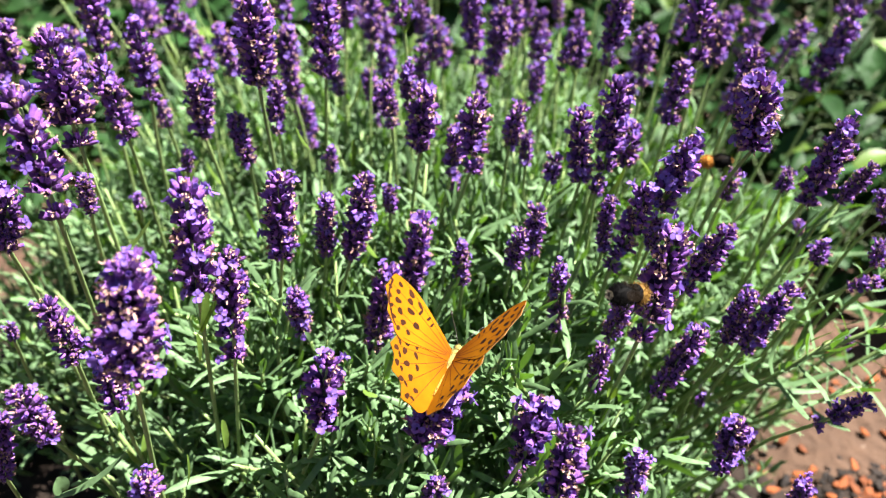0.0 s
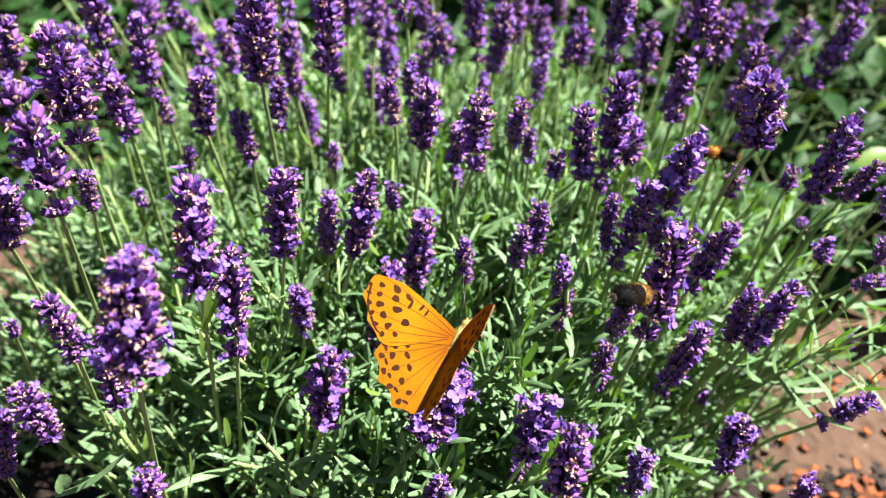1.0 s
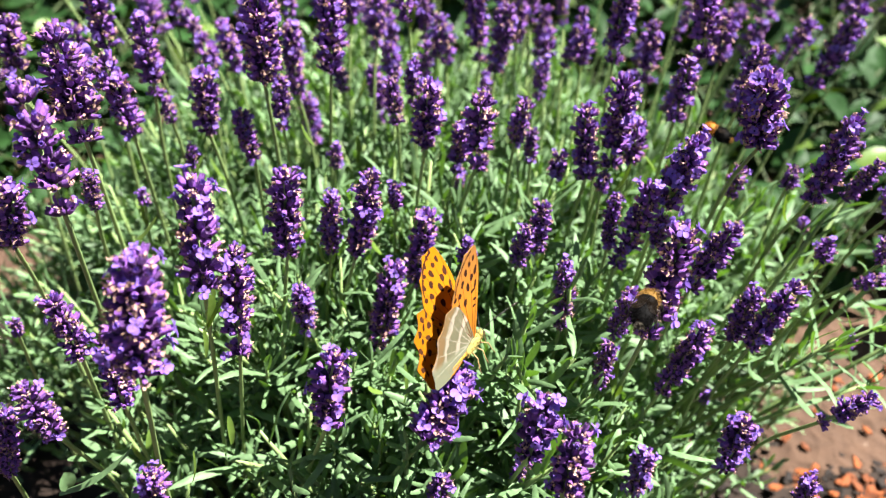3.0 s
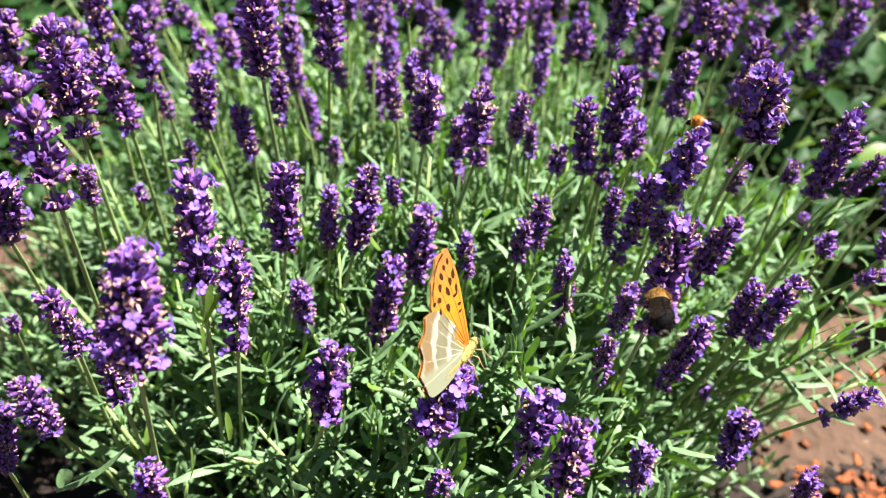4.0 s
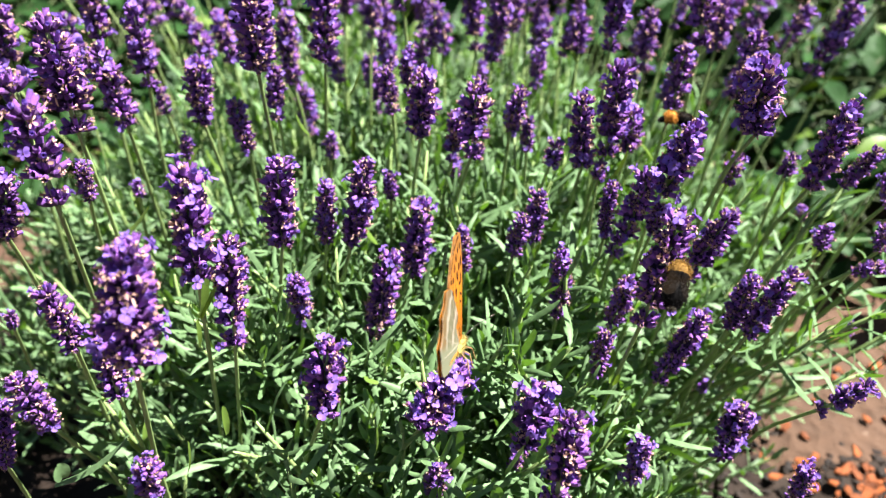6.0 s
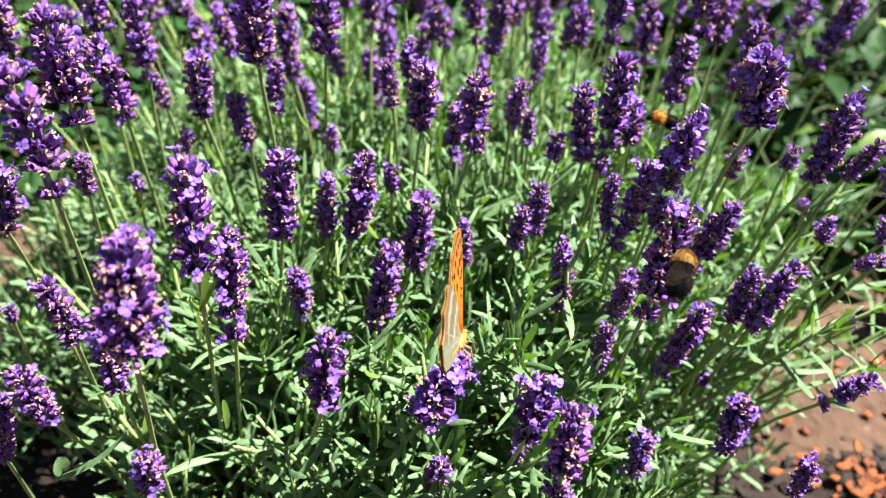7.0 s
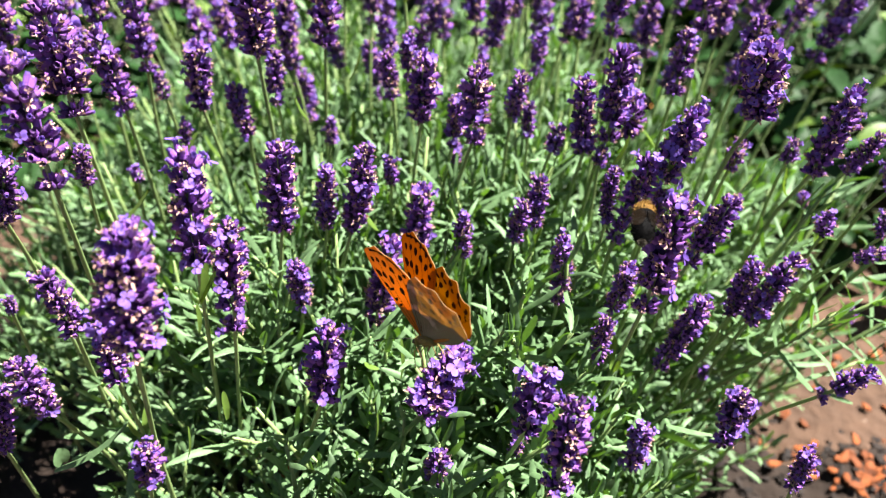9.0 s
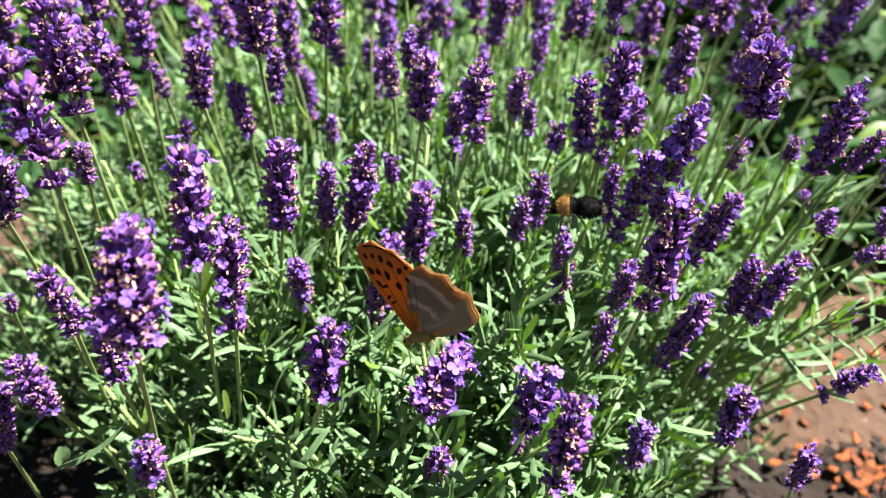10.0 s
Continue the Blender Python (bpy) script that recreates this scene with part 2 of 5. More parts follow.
def calyx(rng, length, r):
    """A ribbed flower tube along z, widest near its toothed, hollow mouth."""
    rings = ((0, 0.40), (0.22, 0.78), (0.55, 1.0), (0.85, 0.92), (1.0, 0.84), (0.86, 0.50))
    verts, faces, n = [], [], 10
    for i, (z, k) in enumerate(rings):
        for j in range(n):
            a = 2 * math.pi * j / n
            q = r * k * (1 + 0.18 * (j % 2) + rng.uniform(-0.06, 0.06))
            tooth = 0.10 * (j % 2) + rng.uniform(-0.03, 0.05) if i == 4 else 0
            verts.append((q * math.cos(a), q * math.sin(a), (z + tooth) * length))
    for i in range(len(rings) - 1):
        for j in range(n):
            a, b = i * n + j, i * n + (j + 1) % n
            faces.append((a, b, b + n, a + n))
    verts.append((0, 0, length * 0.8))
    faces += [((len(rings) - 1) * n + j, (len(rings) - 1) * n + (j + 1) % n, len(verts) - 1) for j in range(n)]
    return verts, faces


def open_flower(rng):
    """An open two-lipped flower, along z: short tube, two upper and three lower lobes, dark throat."""
    pieces = []
    v, f = tube([(0, 0, -0.12), (0, 0, 0.1), (0, 0, 0.2)], [0.08, 0.09, 0.12], 6)
    pieces.append((v, f, 0))
    for k, (turn, size) in enumerate(((62, 1.2), (118, 1.2), (198, 0.85), (270, 0.95), (342, 0.85))):
        v, f = petal(0.28 * size, 0.28 * size, rng.uniform(-0.5, 0.35))
        m = Matrix.Rotation(radians(turn + rng.uniform(-12, 12)), 4, "Z") @ Matrix.Translation((0.06, 0, 0.19)) @ Matrix.Rotation(radians(-18 + rng.uniform(-30, 25)), 4, "Y")
        pieces.append((moved(m, v), f, 0))
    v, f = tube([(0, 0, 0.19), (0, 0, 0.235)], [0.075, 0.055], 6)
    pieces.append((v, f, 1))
    return join(pieces)


def whorl(rng, top=False, flowers=0, dense=False):
    """A tier of flower tubes round the stalk, radius 1; some are buds, some hold a withered flower."""
    pieces, spots = [], []
    rows = ((8, 26, 0.0), (6, 50, 0.10), (2, 74, 0.16)) if not top else ((7, 34, 0.0), (5, 60, 0.14), (3, 80, 0.24))
    if dense:
        rows = ((11, 18, 0.0), (9, 42, 0.08), (4, 68, 0.12))
    for n, lift, z in rows:
        for j in range(n):
            a = 2 * math.pi * (j + rng.uniform(-0.3, 0.3) + (0.5 if lift > 40 else 0)) / n
            e = radians(lift + rng.uniform(-15, 13))
            d = Vector((math.cos(a) * math.cos(e), math.sin(a) * math.cos(e), math.sin(e)))
            length, r = rng.uniform(0.60, 0.92), rng.uniform(0.105, 0.15) if dense else rng.uniform(0.125, 0.185)
            start = Vector((math.cos(a), math.sin(a), 0)) * 0.22 * max(0.05, math.cos(e)) ** 0.5 + Vector((0, 0, z - 0.12))
            v, f = calyx(rng, length, r)
            m = aim(start, d, rng.uniform(0, 6))
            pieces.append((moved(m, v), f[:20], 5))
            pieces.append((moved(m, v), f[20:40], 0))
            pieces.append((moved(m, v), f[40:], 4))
            end = start + d * length
            kind = rng.random()
            if kind < 0.52:
                spin, lobes = rng.uniform(0, 6), rng.randint(4, 6)
                for q in range(lobes):
                    v, f = petal(rng.uniform(0.12, 0.26), rng.uniform(0.08, 0.17), rng.uniform(-1.2, 1.2))
                    turn = Matrix.Rotation(spin + 6.28 * q / lobes + rng.uniform(-0.5, 0.5), 4, "Z")
                    crumple = Matrix.Rotation(rng.uniform(-0.9, 0.9), 4, "X")
                    pieces.append((moved(aim(end - d * 0.05, d) @ turn @ Matrix.Translation((0.05, 0, 0)) @ Matrix.Rotation(radians(-rng.uniform(0, 80)), 4, "Y") @ crumple, v), f, 2))
            elif kind < 0.78:
                v, f = calyx(rng, rng.uniform(0.14, 0.26), r * 0.7)
                pieces.append((moved(aim(end - d * 0.06, d), v), f[:40], 1))
            spots.append((end, d))
    v, f = tube([(0, 0, -0.1), (0, 0, 0.95)], [0.10, 0.09], 6)
    pieces.append((v, f, 3))
    rng.shuffle(spots)
    for end, d in spots[:flowers]:
        v, f, s = open_flower(rng)
        m = aim(end - d * 0.02, d, rng.uniform(0, 6)) @ Matrix.Scale(rng.uniform(1.0, 1.35), 4)
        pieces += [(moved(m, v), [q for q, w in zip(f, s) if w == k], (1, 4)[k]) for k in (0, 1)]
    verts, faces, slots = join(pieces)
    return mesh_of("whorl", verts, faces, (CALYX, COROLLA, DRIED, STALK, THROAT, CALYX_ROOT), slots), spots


rng = random.Random(7)
WHORLS = [whorl(rng, False, k % 2) for k in range(10)]
DENSE_WHORLS = [whorl(rng, False, k % 2, True) for k in range(6)]
CROWNS = [whorl(rng, True, 1 + k % 2) for k in range(4)]
FAR_WHORLS = [whorl(rng, False, 1)[0] for _ in range(4)]
FAR_CROWNS = [whorl(rng, True, 1)[0] for _ in range(3)]
FLORETS = []
for _ in range(5):
    v, f, s = open_flower(rng)
    FLORETS.append(mesh_of("floret", v, f, (COROLLA, THROAT), s))


def blade(length, width, bend, fold=-0.35, sway=0.0):
    """A narrow blunt leaf along x: rolled across, bent in its length and curved to one side."""
    verts, faces = [], []
    for u, w in ((0, 0.5), (0.25, 0.82), (0.5, 1.0), (0.75, 0.95), (0.93, 0.66), (1.0, 0.2)):
        w *= width / 2
        z, y = (bend * u * u - 0.25 * bend * u - 0.10 * math.sin(u * 5.0) * abs(bend)) * length, sway * u * u * length
        for k in (-1, 0, 1):
            verts.append((u * length, y + k * w, z + abs(k) ** 1.6 * w * fold))
    for i in range(5):
        for k in range(2):
            a = i * 3 + k
            faces.append((a, a + 1, a + 4, a + 3))
    return verts, faces


BLADES = [mesh_of("leaf", *blade(rng.uniform(0.017, 0.025), rng.uniform(0.0022, 0.0032), rng.uniform(-0.9, 0.7), rng.uniform(-0.9, -0.1), rng.uniform(-0.3, 0.3)), (LEAF,)) for _ in range(12)]
BRACTS = [mesh_of("bract", *blade(rng.uniform(0.010, 0.018), 0.003, rng.uniform(-0.3, 0.5), 0.5), (FRESH,)) for _ in range(3)]

stem_labels = ("lavender stalk with a dense purple flower spike and dried tips", "lavender stalk with small violet flower spike", "lavender stalk ending in one short tuft of buds")


def flower_stem(base, tip, foot, width, leafy=0, blooms=0):
    """One flowering stalk: base and tip of the spike, a point lower on the stalk, and the spike's width in millimetres."""
    rng = random.Random(int(abs(base[0]) * 1e5 + base[1] * 1e4))
    base, tip, foot = Vector(base), Vector(tip), Vector(foot)
    r, far = width / 2380, base.y > 0.37
    r = min(r, 0.0070 + (r - 0.0070) * 0.55)
    down = (foot - base).normalized()
    low = foot + (down + Vector((0, 0, -1.2))).normalized() * max(0.02, (foot.z - 0.07))
    low.z = max(low.z, 0.03)
    length = (tip - base).length
    label = stem_labels[0 if length > 0.025 and r > 0.0055 else 1 if length > 0.014 else 2]
    thing = tagged(new("lavender_flower_stem"), label, "lavender flower", "flowering lavender stalks")
    thing.location = low
    def inside(p):
        return Vector(p) - low
    path = []
    for i in range(9):
        u = i / 8
        path.append(inside(low.lerp(foot, u * 2) if u < 0.5 else foot.lerp(base, u * 2 - 1)))
    path = [path[0]] + [(path[i - 1] + path[i] * 2 + path[i + 1]) / 4 for i in range(1, 8)] + [path[8]]
    path.append(inside(base.lerp(tip, 0.5)))
    thick = 0.00066 + 0.0002 * min(1, r / 0.008)
    v, f = tube(path, [thick * (1.25 - 0.035 * i) for i in range(len(path))], 4 if far else 8)
    part("stalk", mesh_of("stalk", v, f, (STALK,)), thing)
    axis = (tip - base).normalized()
    big = r > 0.0070
    count = max(1, round(length / ((0.62 if big else 0.86) * r)) - 1)
    if length < 1.5 * r:
        count = 1
    bow = Vector((rng.uniform(-1, 1), rng.uniform(-1, 1), 0)) * length * 0.03
    for i in range(count):
        u = i / max(1, count)
        last = i == count - 1
        size = r * (1.0 + 0.06 * math.sin(u * math.pi)) * rng.uniform(0.9, 1.08)
        if last:
            size *= 0.88
        if i == 0 and count > 3:
            size *= 0.85
        place = base + axis * (0.15 * size + (length - size * 1.3) * (i / max(1, count - 1))) if count > 1 else base
        place += bow * math.sin(u * math.pi)
        if i == 0 and count > 4 and rng.random() < 0.5:
            place -= axis * r * 0.55
        tilt = axis + Vector((rng.uniform(-1, 1), rng.uniform(-1, 1), 0)) * 0.12
        m = aim(inside(place), tilt, rng.uniform(0, 6.28)) @ Matrix.Diagonal((size, size, size * rng.uniform(0.95, 1.1), 1))
        if far:
            part("whorl", rng.choice(FAR_CROWNS if last else FAR_WHORLS), thing, m)
            continue
        me, spots = rng.choice(CROWNS if last else DENSE_WHORLS if big else WHORLS)
        ring = part("whorl", me, thing, m)
        for end, d in rng.sample(spots, rng.choice((0, 0, 0, 1, 1, 2)) + blooms):
            part("floret", rng.choice(FLORETS), ring, aim(end - d * 0.06, d, rng.uniform(0, 6)) @ Matrix.Scale(rng.uniform(0.65, 1.05), 4))
    for k in range(leafy):
        at = path[rng.choice((4, 5, 6, 7))]
        turn = rng.uniform(0, 6.28)
        for q in (0, math.pi):
            part("bract", rng.choice(BRACTS), thing, Matrix.Translation(at) @ Matrix.Rotation(turn + q, 4, "Z") @ Matrix.Rotation(radians(-55), 4, "Y"))
    return thing


# ---- ground ----
def ground_height(x, y):
    return 0.012 * noise.noise((x * 3.1, y * 3.1, 0.2)) + 0.005 * noise.noise((x * 17, y * 17, 1.4)) + 0.0025 * noise.noise((x * 60, y * 60, 3.0))


def ground():
    steps = [-60, -20, -6, -2.5] + [round(-1.4 + 0.02 * i, 3) for i in range(141)] + [2.5, 6, 20, 60]
    ys = [-60, -20, -6, -2] + [round(-0.6 + 0.02 * i, 3) for i in range(126)] + [3, 6, 20, 60]
    verts = [(x, y, ground_height(x, y) if abs(x) < 2 and -1 < y < 2.4 else 0.0) for y in ys for x in steps]
    n = len(steps)
    faces = [(j * n + i, j * n + i + 1, (j + 1) * n + i + 1, (j + 1) * n + i) for j in range(len(ys) - 1) for i in range(n - 1)]
    return tagged(new("ground", mesh_of("ground", verts, faces, (SOIL,))), "dry reddish brown garden soil", "soil", kind="structure")


ground()


def shade_sheet_lump(x, y):
    return max(0.002, 0.006 + 0.010 * noise.noise((x * 45, y * 45, 6.0)) + 0.006 * noise.noise((x * 130, y * 130, 2.0)))


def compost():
    """A lumpy added sheet, coloured near black for the shade round the plant's foot, with a ragged edge."""
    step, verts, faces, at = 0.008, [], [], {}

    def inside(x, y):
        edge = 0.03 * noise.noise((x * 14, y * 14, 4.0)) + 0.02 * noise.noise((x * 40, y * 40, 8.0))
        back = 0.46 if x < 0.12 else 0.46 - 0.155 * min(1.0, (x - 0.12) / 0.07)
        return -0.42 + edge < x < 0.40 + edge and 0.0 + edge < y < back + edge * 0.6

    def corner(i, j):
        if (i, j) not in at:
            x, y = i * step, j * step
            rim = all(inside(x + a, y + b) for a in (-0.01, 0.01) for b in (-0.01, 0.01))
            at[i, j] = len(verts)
            verts.append((x, y, ground_height(x, y) + (shade_sheet_lump(x, y) if rim else -0.003)))
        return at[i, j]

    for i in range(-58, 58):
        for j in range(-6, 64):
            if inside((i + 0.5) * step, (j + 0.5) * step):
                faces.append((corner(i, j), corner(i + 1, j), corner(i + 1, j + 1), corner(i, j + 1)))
    tagged(new("compost", mesh_of("compost", verts, faces, (SHADE_SOIL,))), "lumpy soil round the lavender's foot, coloured dark for the shade there", "compost", kind="structure")


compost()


# ---- lavender foliage ----
def canopy(x, y):
    """The height of the leafy mound."""
    dx, dy = (x + 0.03) / 0.27, (y - 0.33) / (0.40 if y > 0.33 else 0.31)
    if x > 0:
        dx = (x + 0.03) / (0.22 + 0.07 * min(1.0, max(0.0, (y - 0.25) / 0.2)))
    q = dx * dx + dy * dy + max(0.0, 0.2 - y) * max(0.0, 0.02 - x) * 55 + max(0.0, 0.24 - y) * max(0.0, x - 0.05) * 40 + 0.9 * math.exp(-((x - 0.15) ** 2 + (y - 0.22) ** 2) / 0.0012) + 0.6 * math.exp(-((x + 0.19) ** 2 + (y - 0.22) ** 2) / 0.003)
    return (0.195 * max(0.0, 1 - q ** 1.6) ** 0.5 if q < 1 else 0.0) + 0.016 * noise.noise((x * 13, y * 13, 5))


def shoot_shape(rng, nodes=7):
    """Leaf poses on one upright shoot, as (matrix, length, width, bend, fold)."""
    height = rng.uniform(0.030, 0.055)
    lean = Vector((rng.uniform(-0.3, 0.3), rng.uniform(-0.3, 0.3), 1)).normalized()
    leaves = []
    turn = rng.uniform(0, 3)
    for i in range(nodes):
        u = (i + 1) / nodes
        p = lean * height * u
        turn += math.pi / 2 + rng.uniform(-0.3, 0.3)
        for q in (0, math.pi):
            lift = radians(18 + 58 * u ** 1.5 + rng.uniform(-14, 14))
            m = Matrix.Translation(p) @ Matrix.Rotation(turn + q + rng.uniform(-0.25, 0.25), 4, "Z") @ Matrix.Rotation(-lift, 4, "Y") @ Matrix.Rotation(rng.uniform(-0.5, 0.5), 4, "X")
            long = rng.uniform(0.012, 0.025) * (1.05 - 0.5 * u ** 3)
            leaves.append((m, long, rng.uniform(0.0021, 0.0031), rng.uniform(-0.9, 0.7), rng.uniform(-0.9, -0.1)))
    return height, lean, leaves


def shoot_mesh(rng):
    height, lean, leaves = shoot_shape(rng)
    pieces = []
    for m, long, wide, bend, fold in leaves:
        v, f = blade(long, wide, bend, fold, rng.uniform(-0.3, 0.3))
        pieces.append((moved(m, v), f, 0))
    v, f = tube([lean * -0.03, lean * height * 0.5, lean * height], [0.0011, 0.0009, 0.0006], 4)
    pieces.append((v, f, 1))
    v, f, s = join(pieces)
    return np.array([tuple(p) for p in v]), f, s


def foliage():
    rng = random.Random(21)
    kinds = [shoot_mesh(rng) for _ in range(16)]
    verts, faces, slots, n = [], [], [], 0
    made = 0
    while made < 2200:
        x, y = rng.uniform(-0.36, 0.36), rng.uniform(-0.02, 0.80)
        top = canopy(x, y)
        gaps = noise.noise((x * 22, y * 22, 9.0))
        if top < 0.03 or (x > 0.07 and y < 0.29 and top < 0.075) or (x < -0.09 and y < 0.28 and top < 0.13) or rng.random() < 1.6 * (y - 0.36) or gaps < -0.22 + 0.2 * min(1.0, max(0.0, (-x - 0.09) / 0.09)) * (y < 0.36):
            continue
        made += 1
        v, f, s = rng.choice(kinds)
        out = Vector((x + 0.03, (y - 0.33) * 0.8, 0.16)).normalized()
        depth = rng.random() ** 2.2 * 0.09 - 0.02 * gaps
        m = aim((x, y, max(0.015, top - 0.04 - depth)), (out * 0.7 + Vector((rng.uniform(-0.4, 0.4), rng.uniform(-0.4, 0.4), 1))).normalized(), rng.uniform(0, 6.28)) @ Matrix.Scale(rng.uniform(0.75, 1.2), 4)
        a = np.array(m)
        verts.append(v @ a[:3, :3].T + a[:3, 3])
        faces += [tuple(i + n for i in q) for q in f]
        slots += s
        n += len(v)
    me = mesh_of("lavender_foliage", np.concatenate(verts), faces, (LEAF, STALK), slots)
    tagged(new("lavender_foliage", me), "dense grey-green narrow lavender leaves on short shoots", "foliage", kind="stuff")


foliage()


def near_shoot(rng, place, size, toward):
    """A single leafy shoot whose leaves are parts."""
    thing = tagged(new("lavender_shoot"), "upright grey-green lavender shoot with narrow paired leaves", "lavender shoot", "leafy lavender shoots")
    thing.matrix_basis = aim(place, toward, rng.uniform(0, 6.28)) @ Matrix.Scale(size, 4)
    height, lean, leaves = shoot_shape(rng, 7)
    v, f = tube([lean * -0.06, lean * height * 0.5, lean * height], [0.0012, 0.001, 0.0006], 5)
    part("shoot_stem", mesh_of("shoot_stem", v, f, (STALK,)), thing)
    for m, long, wide, bend, fold in leaves:
        part("leaf", rng.choice(BLADES), thing, m @ Matrix.Scale(long / 0.021, 4))
    return thing


rng = random.Random(33)
made = 0
while made < 205:
    x, y = rng.triangular(-0.19, 0.18, 0.0), rng.uniform(0.13, 0.34)
    top = canopy(x, y)
    if top < 0.1 or (x < -0.07 and y < 0.2) or (x > 0.08 and y < 0.24):
        continue
    made += 1
    out = Vector((x + 0.03, (y - 0.33) * 0.8, 0.2)).normalized()
    near_shoot(rng, (x, y, top - rng.uniform(0.005, 0.055)), rng.uniform(0.9, 1.3), (out * 0.6 + Vector((rng.uniform(-0.35, 0.35), rng.uniform(-0.35, 0.35), 1))).normalized())



def single_leaf(base, tip, width, sag, mat, label):
    """One larger leaf from base to tip, width in millimetres."""
    base, tip = Vector(base), Vector(tip)
    along = tip - base
    me = mesh_of("lavender_leaf", *blade(along.length, width / 1000, sag, -0.5, 0.1), (mat,))
    ob = tagged(new("lavender_leaf", me), label, "leaf", "larger single leaves")
    ob.matrix_basis = Matrix.Translation(base) @ along.to_track_quat("X", "Z").to_matrix().to_4x4()
    return ob


# sunlit shoots that fill the front of the mound
rng = random.Random(34)
for x, y, wide in ((-0.056, 0.225, 0.03), (-0.02, 0.275, 0.03), (0.085, 0.275, 0.03)):
    for k in range(12):
        sx, sy = rng.gauss(x, wide * 0.6), rng.gauss(y, wide * 0.6)
        near_shoot(rng, (sx, sy, canopy(sx, sy) + rng.uniform(-0.018, 0.0)), rng.uniform(0.68, 0.95), (rng.uniform(-0.3, 0.3), rng.uniform(-0.45, 0.1), 1))

# taller pale shoots that lean out over the soil
near_shoot(rng, (0.1606, 0.2402, 0.1762), 1.15, (0.50, -0.10, 0.8))
near_shoot(rng, (0.1913, 0.2731, 0.1687), 1.25, (0.70, 0.00, 0.8))
near_shoot(rng, (0.1367, 0.2204, 0.1837), 1.05, (0.30, -0.20, 0.8))
near_shoot(rng, (0.1433, 0.2591, 0.1832), 1.15, (0.30, 0.10, 0.8))
near_shoot(rng, (0.2065, 0.2650, 0.1435), 1.15, (0.90, -0.10, 0.8))
near_shoot(rng, (0.1905, 0.3100, 0.1661), 1.25, (0.60, 0.20, 0.8))
near_shoot(rng, (0.1909, 0.3492, 0.1661), 1.25, (0.50, 0.20, 0.8))
near_shoot(rng, (0.1314, 0.3009, 0.1863), 1.05, (0.20, 0.10, 0.8))
near_shoot(rng, (0.1780, 0.2409, 0.1459), 0.95, (0.80, -0.30, 0.8))
near_shoot(rng, (0.1217, 0.2268, 0.1914), 0.95, (0.20, -0.10, 0.8))
# ---- flowering stalks ----
flower_stem((-0.1276, 0.2020, 0.2982), (-0.1334, 0.2123, 0.3380), (-0.1408, 0.2210, 0.2290), 16.5)
flower_stem((-0.1382, 0.2494, 0.2972), (-0.1410, 0.2571, 0.3379), (-0.1450, 0.2627, 0.2428), 20.6)
flower_stem((-0.1607, 0.3375, 0.2884), (-0.1593, 0.3397, 0.3305), (-0.1653, 0.3402, 0.2573), 14.9, leafy=1)
flower_stem((-0.1365, 0.2864, 0.2725), (-0.1407, 0.2879, 0.3107), (-0.1397, 0.2952, 0.2408), 14.7)
flower_stem((-0.1981, 0.3228, 0.2854), (-0.1926, 0.3212, 0.3126), (-0.2051, 0.3272, 0.2616), 15.2)
flower_stem((-0.1618, 0.2188, 0.2667), (-0.1529, 0.2179, 0.2967), (-0.1713, 0.2357, 0.2276), 12.2)
flower_stem((-0.1370, 0.3222, 0.2750), (-0.1343, 0.3213, 0.3131), (-0.1424, 0.3267, 0.2426), 12.8)
flower_stem((-0.1527, 0.4135, 0.2678), (-0.1488, 0.4148, 0.2949), (-0.1506, 0.4071, 0.2344), 10.7, leafy=1)
flower_stem((-0.1078, 0.2987, 0.2664), (-0.1029, 0.2966, 0.3003), (-0.1060, 0.3061, 0.2314), 13.8)
flower_stem((-0.1297, 0.3863, 0.2564), (-0.1323, 0.3871, 0.2744), (-0.1307, 0.3831, 0.2366), 12.8)
flower_stem((-0.0761, 0.2867, 0.2982), (-0.0752, 0.2917, 0.3388), (-0.0773, 0.2955, 0.2502), 18.5)
flower_stem((-0.0801, 0.3682, 0.2476), (-0.0783, 0.3686, 0.2899), (-0.0766, 0.3672, 0.2243), 12.3)
flower_stem((-0.0900, 0.4183, 0.2697), (-0.0881, 0.4207, 0.2959), (-0.0890, 0.4113, 0.2538), 11.4, leafy=1)
flower_stem((-0.0755, 0.3047, 0.2669), (-0.0725, 0.3025, 0.2931), (-0.0764, 0.3114, 0.2427), 10.1)
flower_stem((-0.0864, 0.2880, 0.2594), (-0.0886, 0.2847, 0.2860), (-0.0891, 0.2967, 0.2397), 11.3)
flower_stem((-0.0525, 0.3143, 0.2883), (-0.0493, 0.3201, 0.3327), (-0.0583, 0.3198, 0.2337), 15.7)
flower_stem((-0.0549, 0.4127, 0.2675), (-0.0515, 0.4133, 0.2986), (-0.0618, 0.4064, 0.1751), 13.1)
flower_stem((-0.1164, 0.2908, 0.2527), (-0.1137, 0.2894, 0.2657), (-0.1215, 0.2991, 0.2347), 7.1, leafy=1)
flower_stem((-0.1398, 0.2431, 0.2651), (-0.1351, 0.2391, 0.2863), (-0.1498, 0.2571, 0.2409), 7.9)
flower_stem((-0.2023, 0.3883, 0.2574), (-0.2002, 0.3892, 0.2788), (-0.2020, 0.3849, 0.2356), 14.0)
flower_stem((-0.1306, 0.3169, 0.2602), (-0.1306, 0.3159, 0.2746), (-0.1314, 0.3221, 0.2455), 7.9)
flower_stem((-0.0391, 0.4033, 0.2637), (-0.0380, 0.4048, 0.2956), (-0.0421, 0.3981, 0.2356), 14.2)
